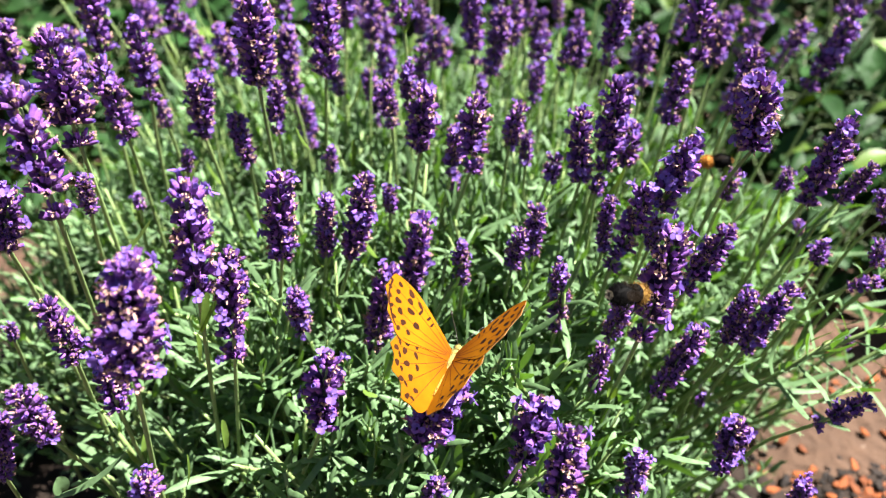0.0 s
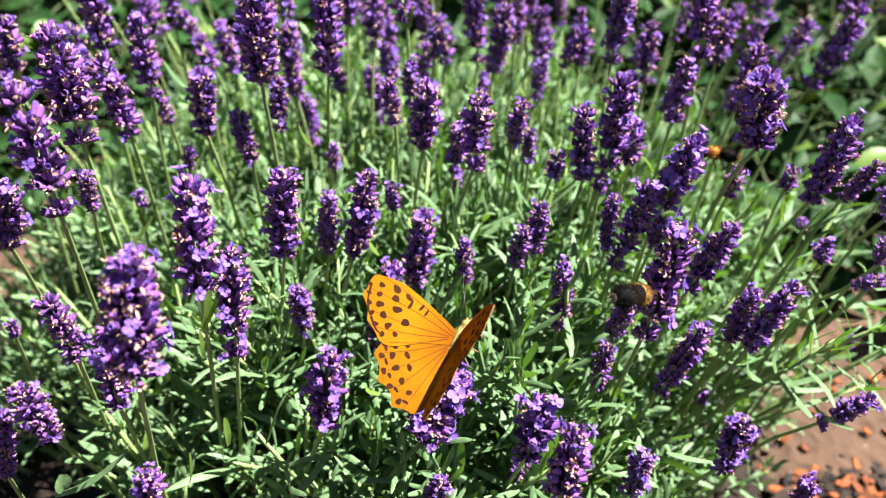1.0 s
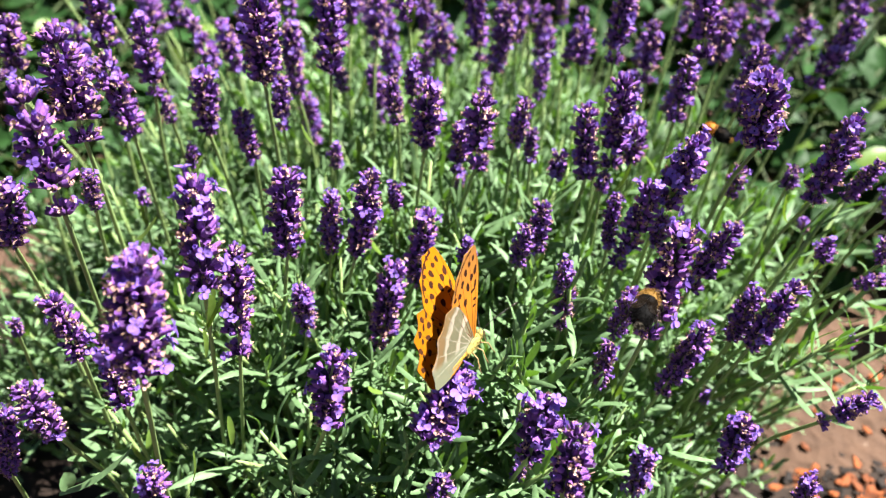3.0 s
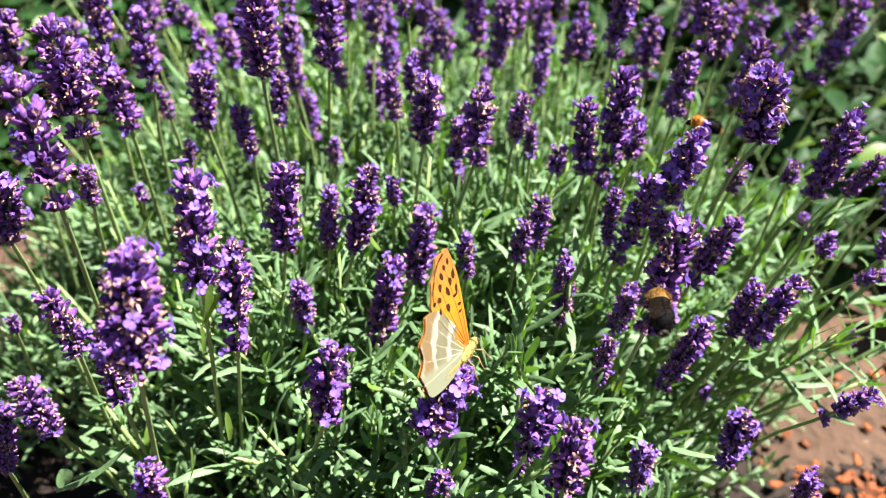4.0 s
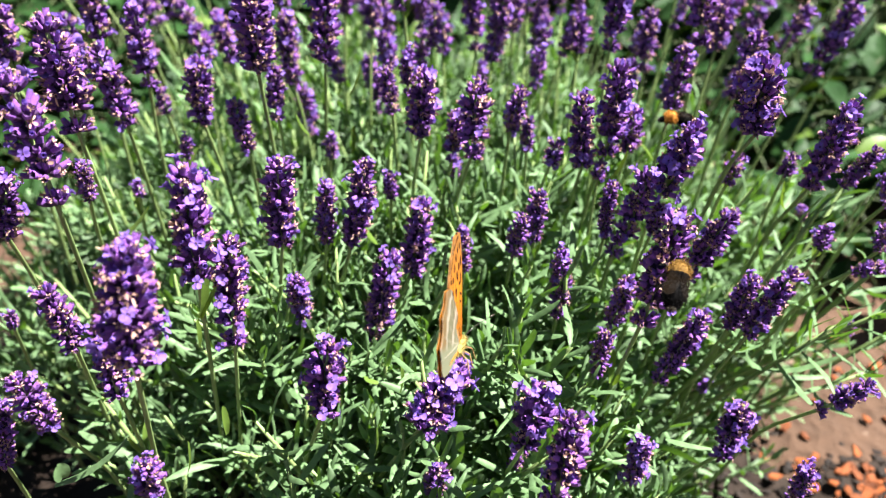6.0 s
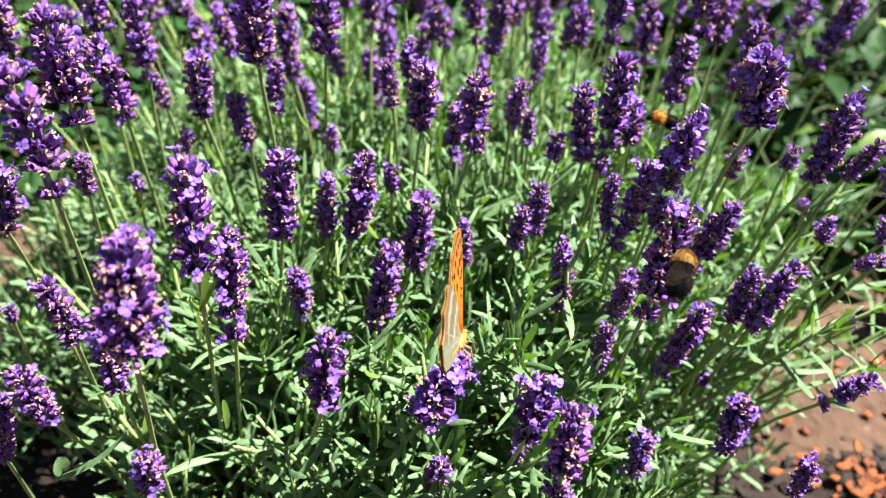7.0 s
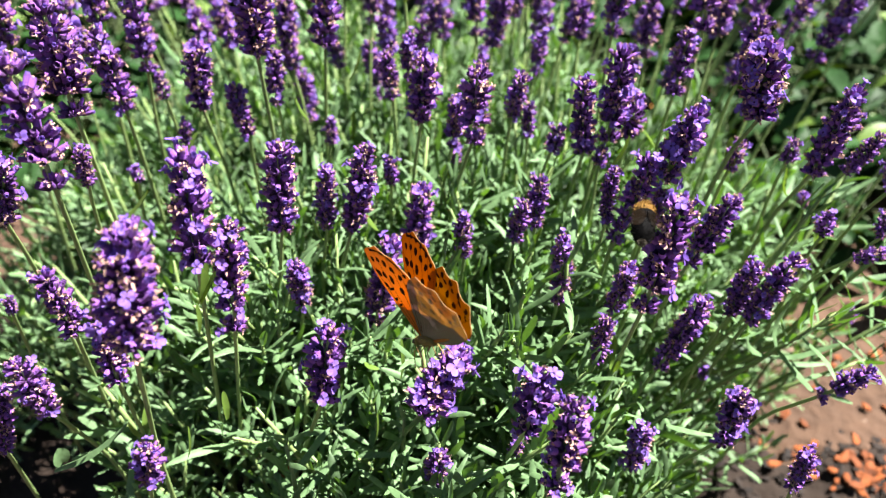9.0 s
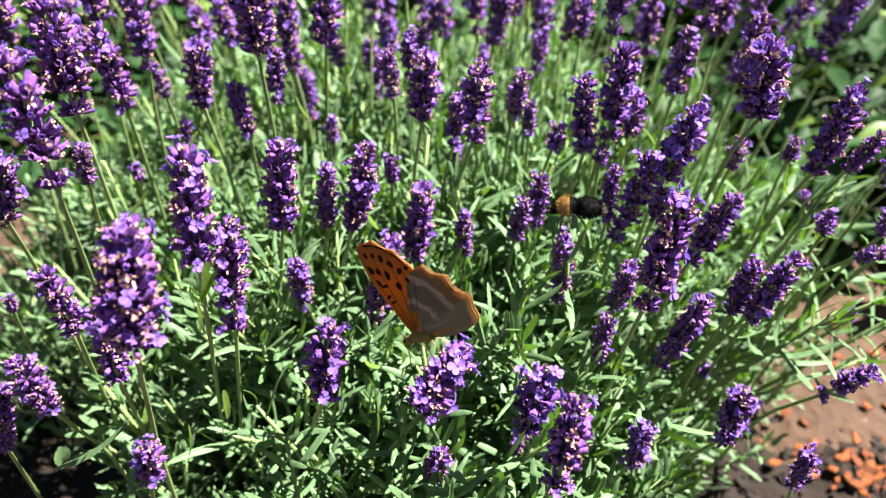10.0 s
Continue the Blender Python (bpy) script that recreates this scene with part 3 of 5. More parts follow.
flower_stem((-0.0192, 0.3610, 0.2921), (-0.0226, 0.3610, 0.3124), (-0.0184, 0.3608, 0.2716), 13.7, leafy=1)
flower_stem((-0.0288, 0.3782, 0.2524), (-0.0315, 0.3788, 0.2731), (-0.0280, 0.3760, 0.2335), 12.7)
flower_stem((-0.0234, 0.3075, 0.2682), (-0.0250, 0.3059, 0.2907), (-0.0232, 0.3138, 0.2410), 9.6)
flower_stem((-0.0096, 0.2781, 0.2723), (-0.0076, 0.2761, 0.3055), (-0.0149, 0.2879, 0.2323), 14.9)
flower_stem((-0.0163, 0.3167, 0.2724), (-0.0151, 0.3150, 0.2948), (-0.0171, 0.3219, 0.2521), 9.2)
flower_stem((-0.0062, 0.3904, 0.2584), (-0.0036, 0.3911, 0.2833), (-0.0094, 0.3867, 0.2273), 11.6, leafy=1)
flower_stem((0.0180, 0.3911, 0.2587), (0.0140, 0.3925, 0.3003), (0.0164, 0.3873, 0.2306), 13.9)
flower_stem((0.0259, 0.3816, 0.2541), (0.0316, 0.3825, 0.2936), (0.0244, 0.3790, 0.2245), 13.7)
flower_stem((0.0129, 0.2717, 0.2697), (0.0138, 0.2705, 0.3036), (0.0042, 0.2823, 0.2300), 14.7)
flower_stem((0.0040, 0.2837, 0.2575), (0.0057, 0.2813, 0.2832), (-0.0011, 0.2928, 0.2259), 9.8)
flower_stem((0.0486, 0.3682, 0.2476), (0.0505, 0.3684, 0.2692), (0.0456, 0.3672, 0.2279), 10.7, leafy=1)
flower_stem((0.0302, 0.2969, 0.2633), (0.0346, 0.2946, 0.2864), (0.0289, 0.3044, 0.2375), 11.0)
flower_stem((0.0382, 0.2976, 0.2512), (0.0383, 0.2957, 0.2706), (0.0389, 0.3051, 0.2304), 7.7)
flower_stem((0.0722, 0.4547, 0.2511), (0.0695, 0.4577, 0.2755), (0.0722, 0.4433, 0.2309), 9.0)
flower_stem((0.0504, 0.4422, 0.2573), (0.0503, 0.4441, 0.2807), (0.0492, 0.4323, 0.2288), 9.4)
flower_stem((0.0731, 0.3863, 0.2564), (0.0730, 0.3870, 0.2795), (0.0724, 0.3831, 0.2294), 14.0, leafy=1)
flower_stem((0.0795, 0.3401, 0.2837), (0.0803, 0.3393, 0.3206), (0.0795, 0.3425, 0.2495), 13.6)
flower_stem((0.1086, 0.3782, 0.2524), (0.1073, 0.3786, 0.2850), (0.1076, 0.3760, 0.2113), 13.2)
flower_stem((0.1184, 0.3299, 0.2921), (0.1131, 0.3290, 0.3270), (0.1194, 0.3335, 0.2483), 15.6)
flower_stem((0.1482, 0.3877, 0.2570), (0.1458, 0.3888, 0.2874), (0.1451, 0.3843, 0.2359), 13.9)
flower_stem((0.1053, 0.3104, 0.2695), (0.1064, 0.3086, 0.2996), (0.1046, 0.3163, 0.2394), 13.2, leafy=1)
flower_stem((0.1352, 0.3150, 0.2716), (0.1375, 0.3122, 0.3042), (0.1345, 0.3204, 0.2531), 13.2)
flower_stem((0.1201, 0.2519, 0.2896), (0.1152, 0.2525, 0.3225), (0.1170, 0.2649, 0.2623), 18.5, blooms=3)
flower_stem((0.1928, 0.3986, 0.2618), (0.1990, 0.3998, 0.2777), (0.1862, 0.3940, 0.2484), 13.0)
flower_stem((0.1996, 0.3762, 0.2515), (0.2121, 0.3775, 0.2951), (0.1918, 0.3742, 0.2380), 14.2)
flower_stem((0.1484, 0.2529, 0.2623), (0.1559, 0.2569, 0.3013), (0.1445, 0.2658, 0.2273), 14.3, leafy=1)
flower_stem((0.0696, 0.2753, 0.2678), (0.0705, 0.2783, 0.3071), (0.0683, 0.2855, 0.2477), 14.5)
flower_stem((0.0596, 0.2736, 0.2597), (0.0559, 0.2737, 0.2960), (0.0559, 0.2840, 0.2156), 13.7)
flower_stem((0.0668, 0.2734, 0.2532), (0.0674, 0.2730, 0.2630), (0.0686, 0.2838, 0.1743), 8.8)
flower_stem((0.0817, 0.2869, 0.2590), (0.0799, 0.2841, 0.2832), (0.0819, 0.2957, 0.2372), 12.3)
flower_stem((0.0869, 0.2446, 0.2706), (0.0929, 0.2424, 0.3010), (0.0873, 0.2585, 0.2398), 15.5, leafy=1, blooms=3)
flower_stem((0.0747, 0.2417, 0.2511), (0.0776, 0.2388, 0.2818), (0.0730, 0.2559, 0.2156), 13.3)
flower_stem((0.0669, 0.2468, 0.2426), (0.0662, 0.2432, 0.2733), (0.0691, 0.2604, 0.2115), 8.2)
flower_stem((0.0700, 0.2412, 0.2380), (0.0719, 0.2399, 0.2490), (0.0705, 0.2555, 0.1944), 10.3)
flower_stem((0.0871, 0.2483, 0.2432), (0.0877, 0.2458, 0.2602), (0.0877, 0.2617, 0.2103), 8.4)
flower_stem((0.0715, 0.1915, 0.2516), (0.0791, 0.2013, 0.2931), (0.0694, 0.2117, 0.1749), 15.6, leafy=1)
flower_stem((0.0973, 0.2242, 0.2434), (0.1076, 0.2230, 0.2751), (0.0964, 0.2405, 0.1950), 13.4)
flower_stem((0.0683, 0.2189, 0.2199), (0.0713, 0.2145, 0.2489), (0.0698, 0.2359, 0.1771), 11.2)
flower_stem((0.1165, 0.2171, 0.2184), (0.1183, 0.2147, 0.2498), (0.1178, 0.2343, 0.1710), 11.6)
flower_stem((0.1210, 0.2099, 0.2215), (0.1315, 0.2112, 0.2566), (0.1215, 0.2279, 0.1706), 12.7)
flower_stem((0.0876, 0.2018, 0.2061), (0.0985, 0.2033, 0.2418), (0.0771, 0.2208, 0.1228), 11.9, leafy=1)
flower_stem((0.0615, 0.2029, 0.2070), (0.0606, 0.1986, 0.2357), (0.0630, 0.2217, 0.1619), 8.9)
flower_stem((0.1081, 0.1742, 0.1934), (0.1083, 0.1731, 0.2245), (0.1045, 0.1965, 0.1402), 12.3, blooms=3)
flower_stem((0.1519, 0.1917, 0.1980), (0.1637, 0.1874, 0.2183), (0.1438, 0.2119, 0.1561), 10.2, blooms=3)
flower_stem((0.0742, 0.1711, 0.1818), (0.0727, 0.1682, 0.2114), (0.0770, 0.1938, 0.1316), 10.8, blooms=3)
flower_stem((0.1572, 0.2427, 0.2392), (0.1543, 0.2404, 0.2527), (0.1629, 0.2568, 0.2148), 9.3, leafy=1)
flower_stem((0.1751, 0.2931, 0.2139), (0.1708, 0.2922, 0.2237), (0.1793, 0.3011, 0.1939), 6.6)
flower_stem((0.1899, 0.2612, 0.2482), (0.1822, 0.2595, 0.2644), (0.1878, 0.2731, 0.2212), 8.1)
flower_stem((0.1817, 0.2420, 0.2386), (0.1773, 0.2402, 0.2535), (0.1802, 0.2561, 0.2084), 8.4)
flower_stem((0.1684, 0.2346, 0.2326), (0.1803, 0.2317, 0.2390), (0.1631, 0.2496, 0.2057), 7.9)
flower_stem((0.1227, 0.2707, 0.2521), (0.1235, 0.2681, 0.2698), (0.1248, 0.2814, 0.2313), 9.2, leafy=1)
flower_stem((0.1488, 0.2750, 0.2539), (0.1485, 0.2732, 0.2663), (0.1522, 0.2852, 0.2317), 8.8)
flower_stem((0.1721, 0.2691, 0.2514), (0.1784, 0.2649, 0.2748), (0.1722, 0.2800, 0.2291), 8.6)
flower_stem((-0.0626, 0.2274, 0.2551), (-0.0595, 0.2322, 0.2934), (-0.0830, 0.2434, 0.1516), 14.0)
flower_stem((-0.0376, 0.2393, 0.2452), (-0.0298, 0.2435, 0.2845), (-0.0565, 0.2538, 0.1729), 13.0)
flower_stem((-0.0488, 0.2450, 0.2411), (-0.0454, 0.2433, 0.2741), (-0.0567, 0.2588, 0.1986), 9.2, leafy=1)
flower_stem((-0.0227, 0.2677, 0.2470), (-0.0234, 0.2656, 0.2624), (-0.0249, 0.2788, 0.2233), 7.8)
flower_stem((-0.0136, 0.2433, 0.2265), (-0.0077, 0.2451, 0.2647), (-0.0398, 0.2573, 0.1391), 15.0)
flower_stem((-0.0287, 0.2227, 0.2097), (-0.0200, 0.2285, 0.2521), (-0.0463, 0.2391, 0.1460), 15.2)
flower_stem((0.0082, 0.2357, 0.2335), (0.0080, 0.2325, 0.2592), (0.0058, 0.2506, 0.1881), 8.2)
flower_stem((0.0380, 0.2468, 0.2426), (0.0375, 0.2434, 0.2688), (0.0384, 0.2604, 0.2044), 9.2, leafy=1)
flower_stem((0.0288, 0.2412, 0.2380), (0.0322, 0.2376, 0.2614), (0.0277, 0.2555, 0.2018), 9.2)
flower_stem((0.0466, 0.2226, 0.2228), (0.0447, 0.2224, 0.2571), (0.0475, 0.2390, 0.1653), 9.9)
flower_stem((-0.0577, 0.2207, 0.2213), (-0.0567, 0.2167, 0.2479), (-0.0671, 0.2375, 0.1753), 9.9, blooms=3)
flower_stem((-0.0519, 0.2948, 0.2500), (-0.0503, 0.2939, 0.2640), (-0.0584, 0.3026, 0.2113), 7.7)
flower_stem((0.0053, 0.2940, 0.2397), (0.0057, 0.2931, 0.2499), (0.0017, 0.3019, 0.2118), 7.4, leafy=1)
flower_stem((0.0470, 0.2804, 0.2562), (0.0495, 0.2786, 0.2697), (0.0443, 0.2899, 0.2315), 9.8)
flower_stem((-0.0815, 0.1868, 0.2743), (-0.0803, 0.1974, 0.3148), (-0.1031, 0.2076, 0.1332), 16.0, blooms=1)
flower_stem((-0.0905, 0.1482, 0.2766), (-0.0857, 0.1608, 0.3161), (-0.1135, 0.1736, 0.1812), 20.5, blooms=1)
flower_stem((-0.0765, 0.1923, 0.2413), (-0.0721, 0.2010, 0.2824), (-0.0986, 0.2124, 0.1211), 14.0)
flower_stem((-0.1146, 0.1717, 0.2357), (-0.1118, 0.1735, 0.2671), (-0.1290, 0.1943, 0.1535), 11.9, leafy=1, blooms=3)
flower_stem((-0.1305, 0.1837, 0.2447), (-0.1330, 0.1840, 0.2748), (-0.1461, 0.2049, 0.1914), 12.0)
flower_stem((-0.1361, 0.1616, 0.2282), (-0.1397, 0.1615, 0.2571), (-0.1416, 0.1854, 0.1671), 11.7)
flower_stem((-0.1587, 0.1601, 0.2075), (-0.1503, 0.1632, 0.2416), (-0.1822, 0.1841, 0.1520), 9.5)
flower_stem((-0.0998, 0.1425, 0.2159), (-0.0935, 0.1394, 0.2404), (-0.1226, 0.1686, 0.1469), 11.8)
flower_stem((-0.0428, 0.1672, 0.2271), (-0.0372, 0.1717, 0.2620), (-0.0663, 0.1903, 0.1465), 14.7, leafy=1)
flower_stem((-0.0084, 0.1645, 0.2228), (0.0080, 0.1800, 0.2417), (-0.0321, 0.1879, 0.1485), 17.2, blooms=6)
flower_stem((0.0272, 0.1534, 0.2287), (0.0309, 0.1547, 0.2586), (0.0226, 0.1781, 0.1658), 15.5, blooms=3)
flower_stem((0.0368, 0.1387, 0.2221), (0.0398, 0.1457, 0.2580), (0.0388, 0.1652, 0.1529), 15.8, blooms=1)
flower_stem((-0.0044, 0.1649, 0.1790), (-0.0029, 0.1604, 0.2053), (-0.0117, 0.1883, 0.1114), 12.0)
flower_stem((-0.1346, 0.2740, 0.2441), (-0.1333, 0.2728, 0.2537), (-0.1427, 0.2843, 0.2188), 6.5, leafy=1)
flower_stem((-0.1753, 0.2164, 0.2205), (-0.1723, 0.2150, 0.2311), (-0.1908, 0.2337, 0.1717), 6.4)
flower_stem((0.1374, 0.1655, 0.1760), (0.1330, 0.1613, 0.2039), (0.1593, 0.1889, 0.1104), 9.9)
flower_stem((0.1924, 0.2497, 0.1798), (0.1881, 0.2485, 0.1896), (0.1919, 0.2629, 0.1545), 6.4)
flower_stem((0.1197, 0.2292, 0.1624), (0.1210, 0.2276, 0.1726), (0.1220, 0.2449, 0.1224), 6.3)
flower_stem((0.0271, 0.1742, 0.1842), (0.0294, 0.1716, 0.1973), (0.0253, 0.1965, 0.1272), 7.5, leafy=1)

# ---- larger leaves between the stalks ----
single_leaf((-0.1370, 0.1507, 0.2096), (-0.1044, 0.1500, 0.2291), 4.0, 0.12, LEAF, "long grey-green lavender leaf between the stalks")
single_leaf((-0.1047, 0.1916, 0.2894), (-0.0924, 0.1907, 0.2991), 4.1, 0.12, FRESH, "fresh yellow-green lavender leaf on a stalk")
single_leaf((-0.0573, 0.2808, 0.2712), (-0.0626, 0.2794, 0.2821), 3.4, 0.12, FRESH, "fresh yellow-green lavender leaf on a stalk")
single_leaf((-0.1389, 0.3766, 0.2454), (-0.1503, 0.3747, 0.2641), 4.9, 0.12, LEAF, "long grey-green lavender leaf between the stalks")
single_leaf((-0.0440, 0.3182, 0.2692), (-0.0366, 0.3166, 0.2835), 4.0, 0.12, FRESH, "fresh yellow-green lavender leaf on a stalk")
single_leaf((-0.0429, 0.3005, 0.2480), (-0.0412, 0.2990, 0.2626), 3.2, 0.12, FRESH, "fresh yellow-green lavender leaf on a stalk")
single_leaf((-0.0795, 0.1774, 0.2725), (-0.0748, 0.1765, 0.2822), 4.4, 0.12, FRESH, "fresh yellow-green lavender leaf on a stalk")
single_leaf((0.0657, 0.2516, 0.2675), (0.0726, 0.2503, 0.2807), 3.7, 0.12, FRESH, "fresh yellow-green lavender leaf on a stalk")
single_leaf((0.0464, 0.2592, 0.2455), (0.0416, 0.2579, 0.2580), 5.3, 0.12, LEAF, "long grey-green lavender leaf between the stalks")
single_leaf((-0.0735, 0.1560, 0.2314), (-0.0724, 0.1552, 0.2448), 2.7, 0.12, FRESH, "fresh yellow-green lavender leaf on a stalk")
single_leaf((-0.0869, 0.1476, 0.2214), (-0.0823, 0.1469, 0.2371), 1.7, 0.12, FRESH, "fresh yellow-green lavender leaf on a stalk")
single_leaf((-0.0779, 0.1646, 0.2650), (-0.0757, 0.1638, 0.2768), 2.3, 0.12, FRESH, "fresh yellow-green lavender leaf on a stalk")
single_leaf((0.0087, 0.2248, 0.2046), (0.0107, 0.2237, 0.2262), 2.9, 0.12, LEAF, "long grey-green lavender leaf between the stalks")
single_leaf((0.0254, 0.2538, 0.1924), (0.0171, 0.2525, 0.2187), 4.2, 0.12, LEAF, "long grey-green lavender leaf between the stalks")
single_leaf((-0.1107, 0.4067, 0.2346), (-0.1295, 0.4047, 0.2465), 3.0, 0.12, LEAF, "long grey-green lavender leaf between the stalks")
single_leaf((-0.0350, 0.2576, 0.2437), (-0.0309, 0.2563, 0.2287), 2.9, 0.12, FRESH, "fresh yellow-green lavender leaf on a stalk")
single_leaf((-0.0175, 0.1902, 0.2099), (-0.0156, 0.1892, 0.2311), 2.7, 0.12, FRESH, "fresh yellow-green lavender leaf on a stalk")
single_leaf((-0.0256, 0.1930, 0.2133), (-0.0314, 0.1921, 0.2179), 2.9, 0.12, FRESH, "fresh yellow-green lavender leaf on a stalk")
single_leaf((-0.0265, 0.1688, 0.2000), (-0.0239, 0.1679, 0.2154), 1.9, 0.12, FRESH, "fresh yellow-green lavender leaf on a stalk")
single_leaf((0.0971, 0.1643, 0.2102), (0.0769, 0.1634, 0.2182), 2.5, 0.12, LEAF, "long grey-green lavender leaf between the stalks")
single_leaf((-0.1191, 0.1351, 0.2377), (-0.1183, 0.1344, 0.2449), 5.3, 0.12, LEAF, "long grey-green lavender leaf between the stalks")
single_leaf((0.0085, 0.2120, 0.2048), (0.0217, 0.2109, 0.2231), 2.4, 0.12, LEAF, "long grey-green lavender leaf between the stalks")
single_leaf((0.1792, 0.2333, 0.1680), (0.1572, 0.2322, 0.1694), 3.2, 0.12, LEAF, "long grey-green lavender leaf between the stalks")
single_leaf((0.2338, 0.2722, 0.1210), (0.2134, 0.2709, 0.1343), 4.3, 0.12, LEAF, "long grey-green lavender leaf between the stalks")
single_leaf((-0.1131, 0.3274, 0.2179), (-0.1211, 0.3258, 0.2348), 4.1, 0.12, FRESH, "fresh yellow-green lavender leaf on a stalk")
single_leaf((0.1588, 0.2318, 0.1818), (0.1416, 0.2307, 0.2054), 2.8, 0.12, LEAF, "long grey-green lavender leaf between the stalks")

# a green bud wrapped in two bracts, below a spike
single_leaf((-0.0795, 0.1736, 0.2690), (-0.0745, 0.1722, 0.2830), 5.6, 0.12, FRESH, "plump fresh green bract pair wrapping a lavender stalk")
single_leaf((-0.0789, 0.1742, 0.2690), (-0.0732, 0.1734, 0.2822), 5.0, -0.10, FRESH, "plump fresh green bract pair wrapping a lavender stalk")

# further stalks at the back of the plant, in shade and out of focus of the eye
rng = random.Random(5)
for k in range(34):
    x, y = rng.uniform(-0.30, 0.36), rng.uniform(0.50, 0.78)
    z = rng.uniform(0.20, 0.29)
    lean = x * 0.12 + rng.uniform(-0.012, 0.012)
    tall = rng.uniform(0.022, 0.042)
    flower_stem((x, y, z), (x + lean * 0.5, y + rng.uniform(-0.004, 0.006), z + tall), (x - lean, y - 0.01, z - 0.07), rng.uniform(10, 15))

# heads crowded along the far crest of the mound
rng = random.Random(15)
for k in range(44):
    x, y = rng.uniform(-0.27, 0.30), rng.uniform(0.37, 0.51)
    z = rng.uniform(0.205, 0.25)
    lean = x * 0.14 + rng.uniform(-0.012, 0.012)
    tall = rng.uniform(0.018, 0.036)
    flower_stem((x, y, z), (x + lean * 0.5, y + rng.uniform(-0.004, 0.006), z + tall), (x - lean, y - 0.01, z - 0.07), rng.uniform(9, 14))

# ---- woody base of the plant ----
rng = random.Random(9)
base_thing = tagged(new("lavender_wood"), "brown woody branching base of the lavender plant", "woody stem")
base_thing.location = (-0.02, 0.33, 0.0)
for k in range(26):
    a, far = rng.uniform(0, 6.28), rng.uniform(0.08, 0.24)
    end = Vector((math.cos(a) * far, math.sin(a) * far * 1.2, rng.uniform(0.07, 0.13)))
    v, f = tube([Vector((math.cos(a) * 0.015, math.sin(a) * 0.015, -0.01)), end * 0.45 + Vector((0, 0, 0.02)), end], [0.005, 0.0035, 0.0016], 6)
    part("branch", mesh_of("branch", v, f, (WOOD,)), base_thing)


# ---- broad-leaved plants behind ----
def oval_leaf(rng, long, wide, mat):
    """A toothed oval leaf with a pressed-in midrib, along x, with its stalk."""
    verts, faces, n = [], [], 9
    for i in range(n + 1):
        u = i / n
        w = wide / 2 * math.sin(math.pi * min(1, u * 0.94 + 0.04)) ** 0.75 * (1 + 0.07 * (i % 2))
        for k in (-2, -1, 0, 1, 2):
            verts.append((u * long, k / 2 * w, -0.35 * u * u * long + abs(k) * w * 0.16 + rng.uniform(-0.02, 0.02) * wide))
    for i in range(n):
        for k in range(4):
            a = i * 5 + k
            faces.append((a, a + 1, a + 6, a + 5))
    v, f = tube([(-long * 0.9, 0, -long * 0.35), (-long * 0.4, 0, -long * 0.06), (0, 0, 0), (long * 0.6, 0, -0.13 * long)], [0.0018, 0.0015, 0.0012, 0.0006], 5)
    verts, faces, s = join([(verts, faces, 0), (v, f, 1)])
    return mesh_of("leaf", verts, faces, (mat, DARK_STEM), s)


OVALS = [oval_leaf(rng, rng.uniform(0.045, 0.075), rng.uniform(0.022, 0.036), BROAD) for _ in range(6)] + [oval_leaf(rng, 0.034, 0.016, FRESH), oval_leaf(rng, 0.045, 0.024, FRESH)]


def leafy_plant(x, y, size, count, rng, label):
    thing = tagged(new("broadleaf_plant"), label, "garden plant", "broad-leaved plants behind the lavender")
    thing.location = (x, y, 0)
    for k in range(count):
        a = rng.uniform(0, 6.28)
        far = rng.random() ** 0.6 * 0.11 * size
        z = size * (0.19 - far * 0.6) * rng.uniform(0.45, 1.0)
        m = Matrix.Translation((math.cos(a) * far, math.sin(a) * far, z)) @ Matrix.Rotation(a + rng.uniform(-0.6, 0.6), 4, "Z") @ Matrix.Rotation(radians(rng.uniform(-40, 25)), 4, "Y") @ Matrix.Rotation(rng.uniform(-0.5, 0.5), 4, "X") @ Matrix.Scale(rng.uniform(0.45, 0.95) * size, 4)
        part("leaf", rng.choice(OVALS), thing, m)
    for k in range(4):
        a = k * 1.6
        v, f = tube([(0, 0, -0.01), (math.cos(a) * 0.02, math.sin(a) * 0.02, 0.06), (math.cos(a) * 0.05, math.sin(a) * 0.05, 0.12 * size)], [0.003, 0.0024, 0.0014], 6)
        part("stem", mesh_of("stem", v, f, (DARK_STEM,)), thing)


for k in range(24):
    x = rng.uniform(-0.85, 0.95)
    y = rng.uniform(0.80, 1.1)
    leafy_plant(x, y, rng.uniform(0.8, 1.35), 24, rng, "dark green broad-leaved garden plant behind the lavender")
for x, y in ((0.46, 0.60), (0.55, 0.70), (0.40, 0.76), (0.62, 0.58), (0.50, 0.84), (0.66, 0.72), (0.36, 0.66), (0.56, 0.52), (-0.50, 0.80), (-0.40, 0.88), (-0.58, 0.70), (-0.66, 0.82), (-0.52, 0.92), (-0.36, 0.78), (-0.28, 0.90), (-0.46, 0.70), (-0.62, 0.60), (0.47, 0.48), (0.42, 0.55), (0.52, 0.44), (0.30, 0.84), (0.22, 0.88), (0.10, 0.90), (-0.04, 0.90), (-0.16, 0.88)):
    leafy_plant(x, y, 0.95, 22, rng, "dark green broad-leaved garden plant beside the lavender")


